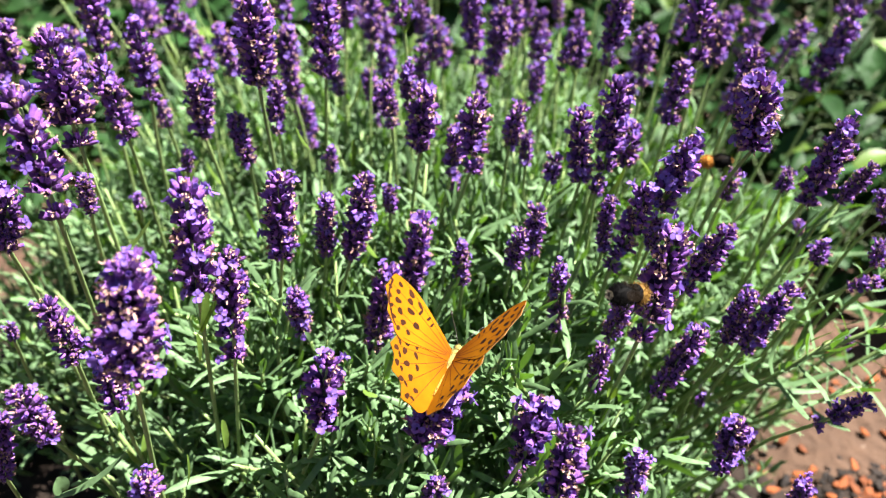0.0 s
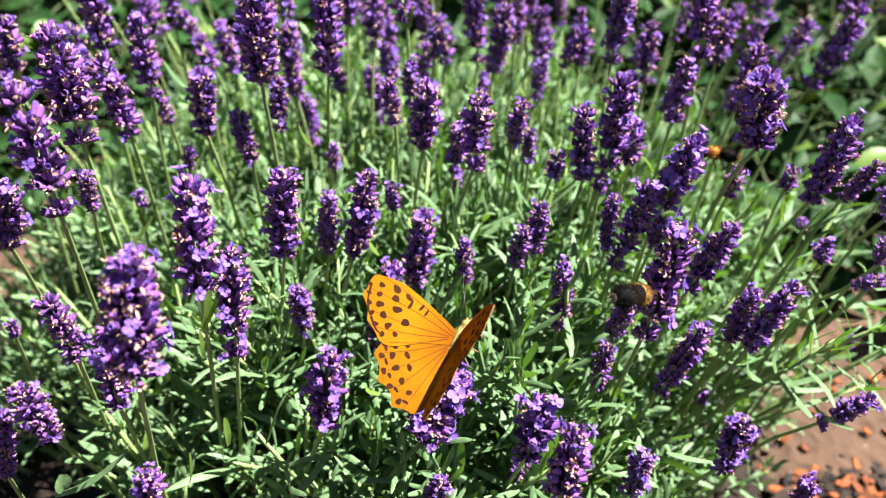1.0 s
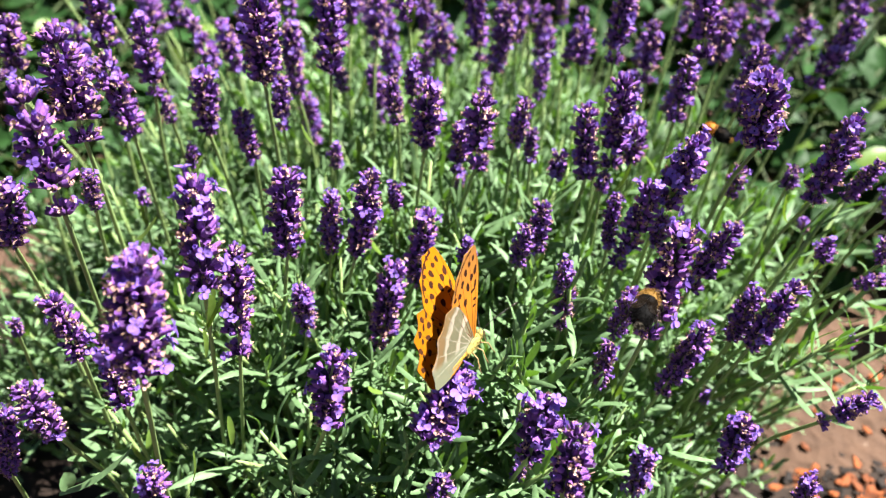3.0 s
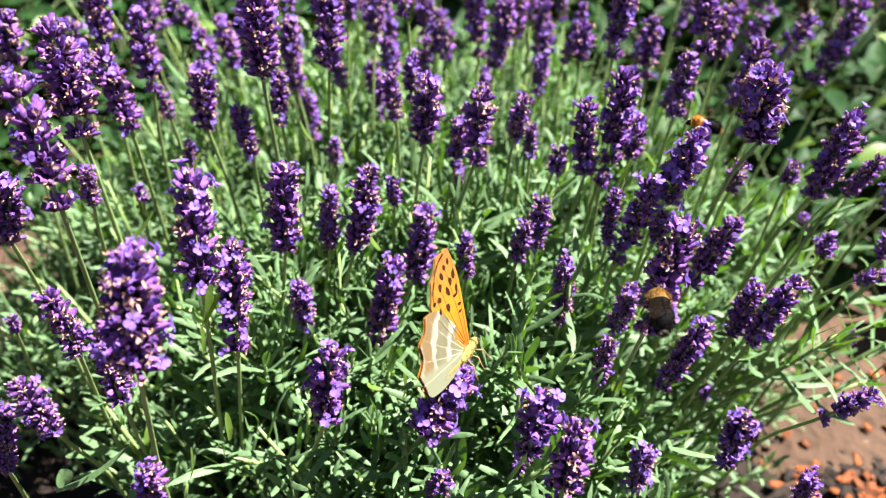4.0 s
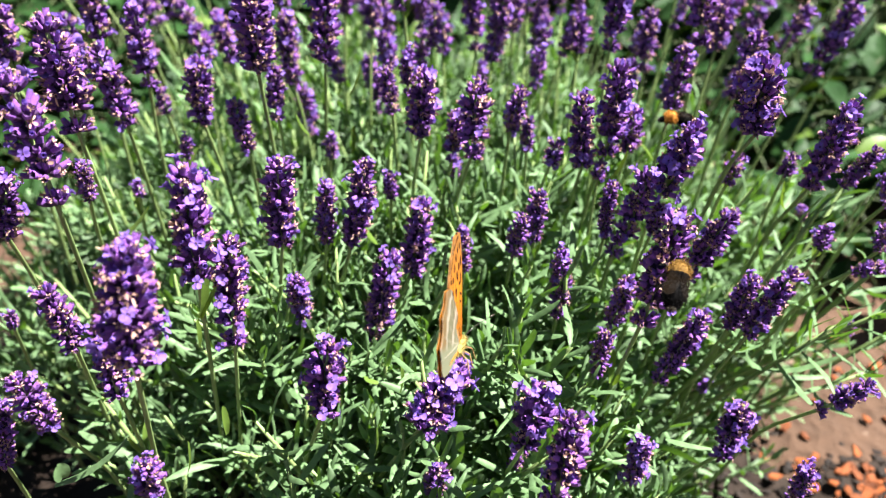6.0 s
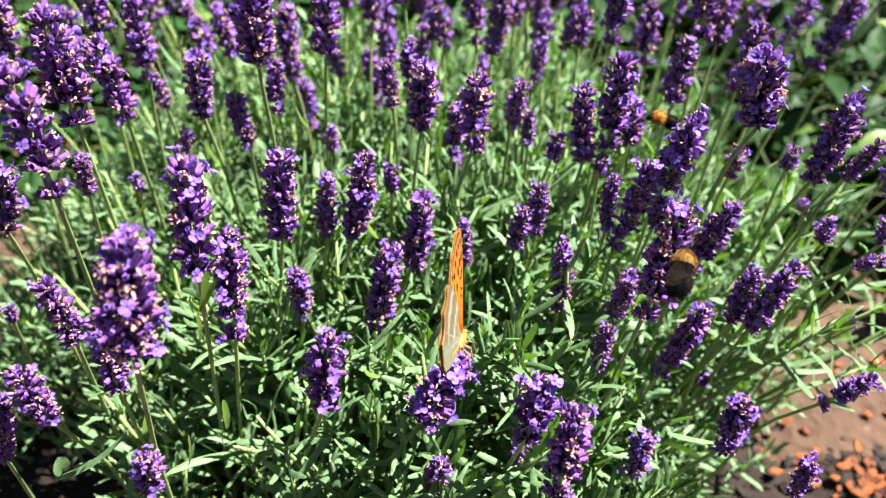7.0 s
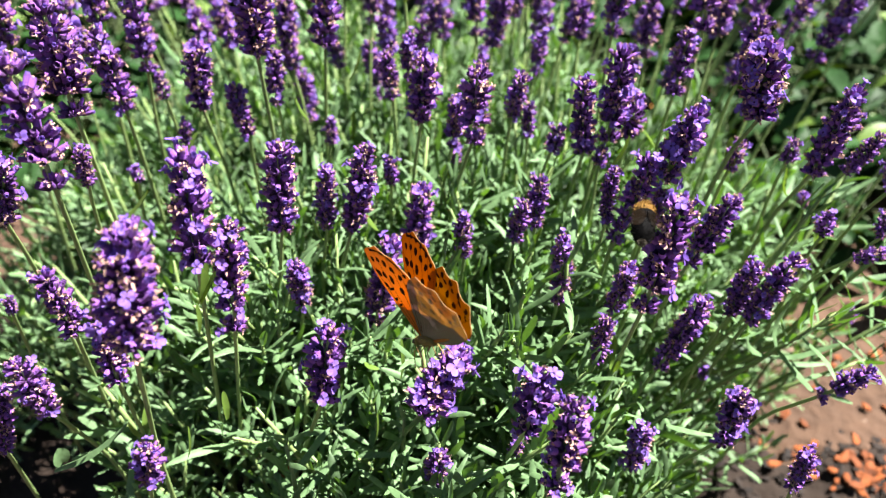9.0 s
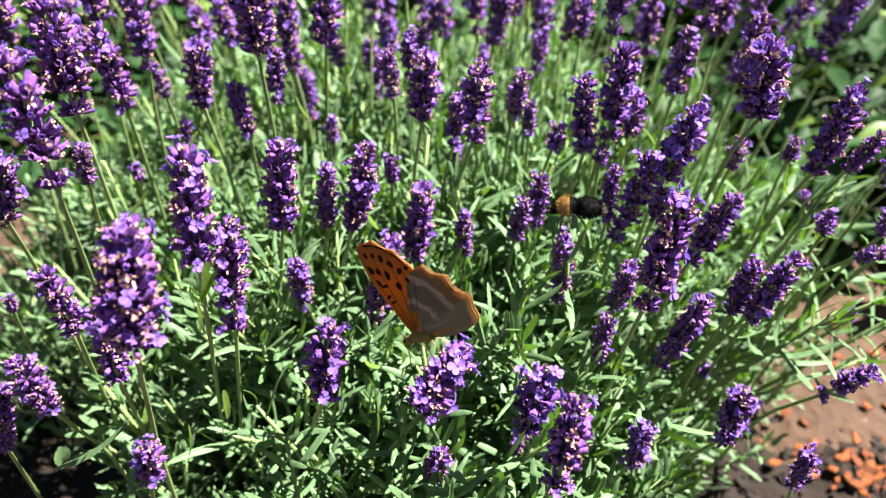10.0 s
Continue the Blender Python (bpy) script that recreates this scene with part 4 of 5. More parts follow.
def ground_cover():
    """Low dark leaves that close the bed behind the lavender."""
    rng = random.Random(77)
    kinds = []
    for _ in range(5):
        me = rng.choice(OVALS[:6])
        kinds.append((np.array([tuple(v.co) for v in me.vertices]), [tuple(p.vertices) for p in me.polygons], [p.material_index for p in me.polygons]))
    verts, faces, slots, n, made = [], [], [], 0, 0
    while made < 5200:
        x, y = rng.uniform(-1.0, 1.1), rng.uniform(0.42, 1.5)
        if ((x + 0.02) / 0.33) ** 2 + ((y - 0.36) / 0.40) ** 2 < 1 or (x > 0 and y < (0.47 if x < 0.44 else 0.56) + 0.06 * noise.noise((x * 9, y * 9, 0))) or (x < 0 and y < 0.58) or y > 1.3 + 0.2 * noise.noise((x * 4, 0, 7)) or abs(x) > 0.85 + 0.2 * noise.noise((0, y * 4, 7)):
            continue
        made += 1
        v, f, s = rng.choice(kinds)
        tall = 0.05 + 0.10 * min(1.0, max(0.0, (y - 0.6) / 0.4)) + 0.05 * noise.noise((x * 6, y * 6, 2.0))
        m = Matrix.Translation((x, y, tall * rng.random() ** 0.6 + 0.01)) @ Matrix.Rotation(rng.uniform(0, 6.28), 4, "Z") @ Matrix.Rotation(radians(rng.uniform(-45, 40)), 4, "Y") @ Matrix.Rotation(rng.uniform(-0.8, 0.8), 4, "X") @ Matrix.Scale(rng.uniform(0.4, 0.8), 4)
        a = np.array(m)
        verts.append(v @ a[:3, :3].T + a[:3, 3])
        faces += [tuple(i + n for i in q) for q in f]
        slots += s
        n += len(v)
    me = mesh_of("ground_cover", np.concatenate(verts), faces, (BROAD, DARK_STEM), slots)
    tagged(new("ground_cover", me), "dense low dark green ground-cover leaves behind the lavender", "ground cover", kind="stuff")


ground_cover()


# ---- litter on the soil ----
def shard(rng, name, long, mat):
    """A flat, broken, bevel-edged flake."""
    n = rng.randint(6, 8)
    rim = []
    for k in range(n):
        a = 2 * math.pi * (k + rng.uniform(-0.3, 0.3)) / n
        q = rng.uniform(0.7, 1.1)
        rim.append((math.cos(a) * long / 2 * q, math.sin(a) * long * 0.3 * q))
    t = long * rng.uniform(0.12, 0.22)
    verts = [(x * 0.85, y * 0.85, 0) for x, y in rim] + [(x, y, t * 0.4) for x, y in rim] + [(x * 0.8, y * 0.75, t * rng.uniform(0.8, 1.2)) for x, y in rim]
    faces = [tuple(range(n))[::-1], tuple(range(2 * n, 3 * n))]
    for lv in (0, n):
        faces += [(lv + k, lv + (k + 1) % n, lv + n + (k + 1) % n, lv + n + k) for k in range(n)]
    return mesh_of(name, verts, faces, (mat,), smooth=False)


rng = random.Random(12)
CHIPS = [shard(rng, "bark_chip", rng.uniform(0.016, 0.03) * (1 if k < 7 else 0.5), CHIP if k < 7 else SHADE_CHIP) for k in range(11)]
STONES = [shard(rng, "pebble", rng.uniform(0.006, 0.014), PEBBLE) for _ in range(6)]
for k in range(265):
    if k < 150:
        x, y = rng.gauss(0.285, 0.034), rng.gauss(0.276, 0.013)
    elif k < 200:
        x, y = rng.gauss(0.31, 0.05), rng.gauss(0.35, 0.04)
    elif k < 240:
        x, y = rng.gauss(0.42, 0.06), rng.gauss(0.52, 0.05)
    else:
        x, y = rng.uniform(-0.6, -0.28), rng.uniform(0.2, 0.9)
    ob = tagged(new("bark_chip", rng.choice(CHIPS)), "reddish brown bark chip lying on the soil", "bark chip", "bark chips on the soil")
    ob.matrix_basis = Matrix.Translation((x, y, ground_height(x, y) + (shade_sheet_lump(x, y) if k < 150 else 0.0) + 0.001 + 0.002 * rng.random())) @ Matrix.Rotation(rng.uniform(0, 6.28), 4, "Z") @ Matrix.Rotation(rng.uniform(-0.3, 0.3), 4, "X") @ Matrix.Rotation(rng.uniform(-0.3, 0.3), 4, "Y") @ Matrix.Scale(rng.uniform(0.22, 0.7), 4)
# crumbs added to darken the gaps among the chips, as shade would
LITTER = [shard(rng, "bark_crumb", rng.uniform(0.006, 0.012), SHADE_CHIP) for _ in range(5)]
for k in range(110):
    x, y = rng.uniform(0.17, 0.36), rng.gauss(0.268, 0.018)
    ob = tagged(new("bark_crumb", rng.choice(LITTER)), "small bark crumb coloured near black for the shade between the chips", "bark crumb", "bark crumbs on the compost")
    ob.matrix_basis = Matrix.Translation((x, y, ground_height(x, y) + shade_sheet_lump(x, y) + 0.001 * rng.random())) @ Matrix.Rotation(rng.uniform(0, 6.28), 4, "Z") @ Matrix.Rotation(rng.uniform(-0.6, 0.6), 4, "X")
for k in range(120):
    x, y = (rng.uniform(0.16, 0.6), rng.uniform(0.1, 0.7)) if k % 3 else (rng.uniform(-0.7, -0.25), rng.uniform(0.3, 0.9))
    ob = tagged(new("pebble", rng.choice(STONES)), "small dusty brown pebble on the soil", "pebble", "pebbles on the soil")
    ob.matrix_basis = Matrix.Translation((x, y, ground_height(x, y) - 0.0005)) @ Matrix.Rotation(rng.uniform(0, 6.28), 4, "Z") @ Matrix.Scale(rng.uniform(0.6, 1.5), 4)



def withered_leaf(place, k):
    """A curled orange-red fallen leaf caught between the shoots."""
    ob = tagged(new("withered_leaf", oval_leaf(random.Random(k), 0.012, 0.009, BERRY)), "curled orange-red withered leaf caught between lavender shoots", "leaf", "withered leaves")
    ob.matrix_basis = Matrix.Translation(place) @ Matrix.Rotation(k * 2.1, 4, "Z") @ Matrix.Rotation(0.5, 4, "Y")


withered_leaf((-0.0773, 0.1964, 0.1359), 0)
withered_leaf((-0.0708, 0.1918, 0.1367), 1)
withered_leaf((-0.0530, 0.1854, 0.1342), 2)

# ---- butterflies and bees ----
def smooth_outline(points, steps=6):
    """A closed rounded outline through a few corner points."""
    pts, out, n = [Vector(p) for p in points], [], len(points)
    for i in range(n):
        a, b, c, d = pts[i - 1], pts[i], pts[(i + 1) % n], pts[(i + 2) % n]
        for k in range(steps):
            t = k / steps
            out.append(0.5 * (2 * b + (c - a) * t + (2 * a - 5 * b + 4 * c - d) * t * t + (3 * b - a - 3 * c + d) * t ** 3))
    return out


def wing_mesh(name, outline, side, upper, lower, scallop=0.0, scallops=7, rim=FRINGE, camber=0.016):
    """A thin two-sided wing in millimetres (x outward, y forward); scalloped along its outer margin."""
    pts = smooth_outline(outline)
    far = max(p.length for p in pts)
    if scallop:
        pts = [p * (1 - scallop * abs(math.sin(math.atan2(p.y, p.x) * scallops)) * max(0, p.length / far - 0.5) * 2) for p in pts]
    bm = bmesh.new()
    ring = [bm.verts.new((p.x, p.y, 0)) for p in pts]
    edges = [bm.edges.new((ring[i], ring[(i + 1) % len(ring)])) for i in range(len(ring))]
    bmesh.ops.triangle_fill(bm, edges=edges, use_beauty=True)
    bmesh.ops.subdivide_edges(bm, edges=[e for e in bm.edges if not e.is_boundary], cuts=2, use_grid_fill=True)
    bmesh.ops.triangulate(bm, faces=bm.faces[:])
    for f in bm.faces:
        if f.normal.z < 0:
            f.normal_flip()
    top = bm.faces[:]
    made = bmesh.ops.duplicate(bm, geom=top)
    low = [g for g in made["geom"] if isinstance(g, bmesh.types.BMFace)]
    for v in {v for f in low for v in f.verts}:
        v.co.z -= 0.22
    for f in low:
        f.normal_flip()
        f.material_index = 1
    edge_pairs = [e for e in bm.edges if e.is_boundary]
    loop = bmesh.ops.bridge_loops(bm, edges=edge_pairs)
    for f in loop["faces"]:
        f.material_index = 2
    for v in bm.verts:
        q = v.co.length / far
        v.co.z += camber * far * (math.sin(q * 2.6) - q * 0.5) * 0.5
        v.co = Vector((v.co.x * side, v.co.y, v.co.z)) * 0.001
    if side < 0:
        bmesh.ops.reverse_faces(bm, faces=bm.faces[:])
    me = bpy.data.meshes.new(name)
    bm.to_mesh(me)
    bm.free()
    for m in (upper, lower, rim):
        me.materials.append(m)
    return me


def lift(x, y, far, camber=0.016):
    q = math.hypot(x, y) / far
    return camber * far * (math.sin(q * 2.6) - q * 0.5) * 0.5


def marks(name, blobs, far, side, mat, both=True):
    """Dark scales in oval spots (x, y, size along and across the vein) lying on both faces of a wing."""
    verts, faces = [], []
    rng = random.Random(len(blobs))
    for x, y, a, b in blobs:
        turn = math.atan2(y, x)
        for level, flip in ((0.05, 1), (-0.28, -1)) if both else ((0.05, 1),):
            n = len(verts)
            for k in range(14):
                t = 2 * math.pi * k / 14
                w = 1.18 + 0.16 * math.sin(2 * t + x) + 0.1 * math.sin(3 * t + y) + rng.uniform(-0.04, 0.04)
                px, py = a / 2 * math.cos(t) * w, b / 2 * math.sin(t) * w
                gx, gy = x + px * math.cos(turn) - py * math.sin(turn), y + px * math.sin(turn) + py * math.cos(turn)
                verts.append((gx * side * 0.001, gy * 0.001, (lift(gx, gy, far) + level) * 0.001))
            q = tuple(range(n, n + 14))
            faces.append(q if flip * side > 0 else q[::-1])
    return mesh_of(name, verts, faces, (mat,), smooth=False)


def veins(name, ends, far, side, mat, wide=0.45, levels=(0.04, -0.27)):
    """Raised vein lines from the wing's root."""
    verts, faces = [], []
    for (x0, y0), (x1, y1) in ends:
        for level in levels:
            n = len(verts)
            for i in range(6):
                u = i / 5
                x, y = x0 + (x1 - x0) * u, y0 + (y1 - y0) * u + 0.8 * math.sin(u * 3.1) * (1 if y1 > y0 else -1)
                dx, dy = (y1 - y0), -(x1 - x0)
                s = wide * (1 - 0.5 * u) / 2 / max(1e-6, math.hypot(dx, dy))
                for k in (-1, 1):
                    gx, gy = x + dx * s * k, y + dy * s * k
                    verts.append((gx * side * 0.001, gy * 0.001, (lift(gx, gy, far) + level) * 0.001))
            faces += [(n + 2 * i, n + 2 * i + 1, n + 2 * i + 3, n + 2 * i + 2) for i in range(5)]
    return mesh_of(name, verts, faces, (mat,), smooth=False)


def lathe(name, rings, mats, slots, sides=12, squash=0.9):
    """A body along y from (y, radius, z) rings in millimetres."""
    verts, faces, marks_at = [], [], []
    for y, r, z in rings:
        for k in range(sides):
            a = 2 * math.pi * k / sides
            verts.append((r * math.cos(a) * 0.001, y * 0.001, (z + r * math.sin(a) * squash) * 0.001))
    for i in range(len(rings) - 1):
        for k in range(sides):
            a, b = i * sides + k, i * sides + (k + 1) % sides
            faces.append((a, a + sides, b + sides, b))
            marks_at.append(slots[i])
    faces += [tuple(range(sides)), tuple(range(len(verts) - sides, len(verts)))[::-1]]
    marks_at += [slots[0], slots[-1]]
    return verts, faces, marks_at


def furred(name, rings, mats, slots, hairs, length, seed, sides=12, squash=0.9):
    """A rounded body part with a coat of short hairs."""
    verts, faces, ids = lathe(name, rings, mats, slots, sides, squash)
    rng = random.Random(seed)
    core = len(faces) - 2
    for _ in range(hairs):
        k = rng.randrange(core)
        q = [Vector(verts[i]) for i in faces[k]]
        u, v = rng.random(), rng.random()
        p = q[0].lerp(q[1], u).lerp(q[3].lerp(q[2], u), v)
        normal = (q[1] - q[0]).cross(q[3] - q[0])
        if normal.length < 1e-12:
            continue
        normal = -normal.normalized() if normal.dot(p - sum(q, Vector()) / 4 + (p - Vector((0, p.y, sum(r[2] for r in rings) / len(rings) * 0.001)))) < 0 else normal.normalized()
        d = (normal + Vector([rng.uniform(-0.5, 0.5) for _ in range(3)]) + Vector((0, -0.35, 0))).normalized()
        w = d.cross(Vector((rng.uniform(-1, 1), rng.uniform(-1, 1), rng.uniform(-1, 1)))).normalized() * 0.00007
        n = len(verts)
        verts += [p - w, p + w, p + d * length * rng.uniform(0.6, 1.2) * 0.001]
        faces.append((n, n + 1, n + 2))
        ids.append(ids[k])
    return mesh_of(name, verts, faces, mats, ids)


def limb(name, points, thick, mat, sides=5):
    v, f = tube([Vector(p) * 0.001 for p in points], [thick * 0.001 * (1.15 - 0.5 * i / (len(points) - 1)) for i in range(len(points))], sides)
    return mesh_of(name, v, f, (mat,))


FORE = [(0, 2.2), (12, 6.6), (24, 9.6), (32, 8.8), (36, 5.5), (35, 1.5), (32, -4), (27.5, -8.5), (22.5, -11.5), (18, -11.5), (9, -6), (0, -2)]
HIND = [(0, 1), (9, -1.5), (18, -6.5), (22.5, -11.5), (22, -17), (18.5, -22.5), (13, -27), (6.5, -30.5), (2, -29.5), (-1.5, -22), (-2.5, -12), (-1.5, -4)]
FORE_SPOTS = [(33.6, 4.5, 1.3, 1.1), (32.6, 1.6, 1.4, 1.2), (31, -1.4, 1.5, 1.3), (28.8, -4.2, 1.5, 1.4), (26, -7, 1.6, 1.5), (22.5, -9.2, 1.5, 1.6),
              (29.8, 5.8, 2.2, 1.3), (29.2, 2.6, 1.8, 1.5), (27.6, -0.4, 2.2, 2.0), (25, -3.2, 2.1, 2.0), (22, -5.8, 2.0, 1.9), (18.6, -7.4, 1.6, 1.5),
              (24.6, 6.6, 3.0, 1.8), (23.6, 3.6, 2.6, 1.7), (21.6, 0.4, 2.8, 2.0), (17.2, -2.4, 2.8, 1.9), (19.6, 5.8, 2.6, 1.4), (18.2, 3.8, 1.0, 2.6), (14.4, 4.6, 0.8, 2.6), (12.2, 3.6, 0.8, 2.0)]
HIND_SPOTS = [(20.4, -11.6, 1.5, 1.7), (19.6, -15.6, 1.6, 1.8), (16.8, -19.8, 1.7, 1.8), (12.8, -23.4, 1.7, 1.8), (8.0, -26.6, 1.7, 1.7),
              (17.0, -10.6, 1.9, 1.9), (16.4, -14.0, 1.9, 1.9), (13.6, -17.2, 2.0, 1.9), (10.0, -20.2, 1.9, 1.8), (6.2, -22.6, 1.6, 1.6), (13.6, -8.4, 1.2, 3.0), (12.0, -11.8, 1.4, 2.2), (9.6, -15.2, 1.4, 2.0)]


def fritillary():
    """An orange butterfly with black spots; its wings are parts hinged at the thorax."""
    thing = tagged(new("orange_butterfly"), "orange fritillary butterfly with black spots and silvery green underside", "butterfly")
    body = furred("thorax", [(-4, 0.6, 0.2), (-3, 1.5, 0.4), (0, 2.1, 0.7), (3, 2.2, 0.8), (6, 1.7, 0.7), (7.5, 0.9, 0.4)], (FUR_OLIVE,), [0] * 6, 900, 1.0, 3)
    part("thorax", body, thing, label="olive-yellow furry thorax")
    part("abdomen", furred("abdomen", [(-3, 0.8, 0.6), (-6, 0.8, 1.0), (-10, 0.75, 1.5), (-14, 0.55, 1.9), (-16.5, 0.25, 2.1)], (FUR_FOX,), [0] * 5, 350, 0.5, 4), thing)
    part("head", furred("head", [(7.2, 0.8, 0.4), (8.2, 1.45, 0.3), (9.6, 1.3, 0.2), (10.6, 0.4, 0.1)], (FUR_OLIVE,), [0] * 4, 260, 0.7, 5), thing)
    for s in (-1, 1):
        part("eye", lathe_eye(), thing, Matrix.Translation((0.0013 * s, 0.0092, 0.0004)))
        part("antenna", limb("antenna", [(0.5 * s, 9.8, 0.9), (3 * s, 15, 2.2), (6 * s, 20.5, 2.8), (7.4 * s, 23, 2.9)], 0.13, CHITIN), thing)
        part("antenna_club", limb("antenna_club", [(7.2 * s, 22.6, 2.9), (7.8 * s, 24, 2.9), (8.3 * s, 25, 2.9)], 0.36, CHITIN), thing)
        for k, y in enumerate((5, 2, -1)):
            part("leg", limb("leg", [(1.2 * s, y, -0.8), (3.4 * s, y + 2 - 1.5 * k, -2.2), (4.0 * s, y + 2.6 - 2.5 * k, -5.2), (4.4 * s, y + 3.4 - 3 * k, -7.4)], 0.22, LEG), thing)
    part("proboscis", limb("proboscis", [(0, 10.4, -0.2), (0, 11.6, -2.2), (0, 11.2, -5), (0, 10.6, -8.5)], 0.15, LEG), thing)
    wings = []
    for s, word in ((-1, "left"), (1, "right")):
        fore = part("forewing", wing_mesh("forewing", FORE, s, ORANGE, UNDER_ORANGE, 0.06, 13), thing, label="orange " + word + " forewing with dark spots")
        for k, blob in enumerate(FORE_SPOTS):
            part("wing_spot", marks("wing_spot", [blob], 36.4, s, SPOT, k > 4), fore)
        for line in [((1, 1.5), (30, 8.6)), ((1, 0.5), (33, 3)), ((2, 0), (30, -3.5)), ((2, -0.5), (26, -8)), ((2, -1), (19, -10.5))]:
            for level in (0.04, -0.27):
                part("vein", veins("vein", [line], 36.4, s, VEIN, 0.3, (level,)), fore)
        for line in [((33.2, 4.6), (31.9, -0.6)), ((31.9, -0.6), (28.4, -5.4)), ((28.4, -5.4), (23.2, -9.2))]:
            for level in (0.04, -0.27):
                part("margin_line", veins("margin_line", [line], 36.4, s, SPOT, 0.9, (level,)), fore)
        hind = part("hindwing", wing_mesh("hindwing", HIND, s, ORANGE, SILVER, 0.085, 10), thing, label="orange " + word + " hindwing, silver-washed below")
        for blob in HIND_SPOTS:
            part("wing_spot", marks("wing_spot", [blob], 31, s, SPOT, False), hind)
        for blob in [(19.6, -8.9, 0.9, 1.9), (19.4, -12.8, 0.9, 1.9), (17.4, -16.7, 0.9, 1.9), (14.4, -20.3, 0.9, 1.9), (10.5, -23.5, 0.9, 1.9), (6.0, -25.8, 0.9, 1.8)]:
            part("margin_mark", marks("margin_mark", [blob], 31, s, SPOT, False), hind)
        for line in [((1, -1), (19, -9)), ((1, -2), (20.5, -15)), ((1, -3), (17, -20.5)), ((1, -4), (12, -25)), ((1, -5), (6, -29))]:
            part("vein", veins("vein", [line], 31, s, VEIN, 0.26, (0.04,)), hind)
        # the same veins below, in the pale tone of light passing through
        for line in [((1, -1), (19, -9)), ((1, -2), (20.5, -15)), ((1, -3), (17, -20.5)), ((1, -4), (12, -25)), ((1, -5), (6, -29))]:
            part("underside_vein", veins("underside_vein", [line], 31, s, BACKLIT_VEIN, 0.22, (-0.27,)), hind)
        wings.append((fore, hind))
    return thing, wings


def lathe_eye():
    v, f, s = lathe("eye", [(-0.75, 0.1, 0), (-0.5, 0.5, 0), (0, 0.72, 0), (0.5, 0.5, 0), (0.75, 0.1, 0)], None, [0] * 5, 8, 1.0)
    return mesh_of("eye", v, f, (EYE_SHELL,))


LEMON_FORE = [(0, 2), (10, 6), (20, 10.5), (27, 13), (30, 13.2), (29, 9), (27.5, 3), (25, -4), (21, -8), (10, -5), (0, -2)]
LEMON_HIND = [(0, 1), (10, -2), (20, -6.5), (23, -11), (20, -15), (18.5, -20), (13, -22), (6, -23), (2, -20), (0, -10)]


def brimstone():
    """A pale lemon butterfly in flight."""
    thing = tagged(new("lemon_butterfly"), "pale lemon-yellow butterfly with pointed wings in flight", "butterfly")
    thing.scale = (0.66, 0.66, 0.66)
    part("thorax", furred("thorax", [(-4, 0.6, 0.2), (-2, 1.6, 0.4), (1, 2.0, 0.6), (5, 1.7, 0.6), (7.5, 0.8, 0.3)], (FUR_WHITE,), [0] * 5, 400, 0.9, 8), thing)
    part("abdomen", furred("abdomen", [(-3, 1.0, 0.2), (-8, 1.4, -0.2), (-14, 1.0, -1), (-17, 0.3, -1.4)], (FUR_GOLD,), [0] * 4, 150, 0.4, 9), thing)
    part("head", furred("head", [(7, 0.7, 0.3), (8.2, 1.3, 0.2), (9.8, 0.5, 0)], (FUR_FOX,), [0] * 3, 120, 0.5, 10), thing)
    wings = []
    for s, word in ((-1, "left"), (1, "right")):
        part("antenna", limb("antenna", [(0.4 * s, 9.4, 0.4), (2.5 * s, 14, 1.2), (4 * s, 17, 1.2)], 0.2, LEG), thing)
        fore = part("forewing", wing_mesh("forewing", LEMON_FORE, s, LEMON, LEMON, rim=LEMON), thing)
        for blob in [(16, 4, 1.3, 1.3)]:
            part("wing_spot", marks("wing_spot", [blob], 33, s, VEIN), fore)
        hind = part("hindwing", wing_mesh("hindwing", LEMON_HIND, s, LEMON, LEMON, rim=LEMON), thing)
        for blob in [(12, -9, 1.3, 1.3)]:
            part("wing_spot", marks("wing_spot", [blob], 27, s, VEIN), hind)
        wings.append((fore, hind))
    return thing, wings


BEE_WING = [(0, 0.8), (5, 2.4), (10, 2.6), (12.5, 1), (11, -1.6), (6, -2.6), (1.5, -1.4)]


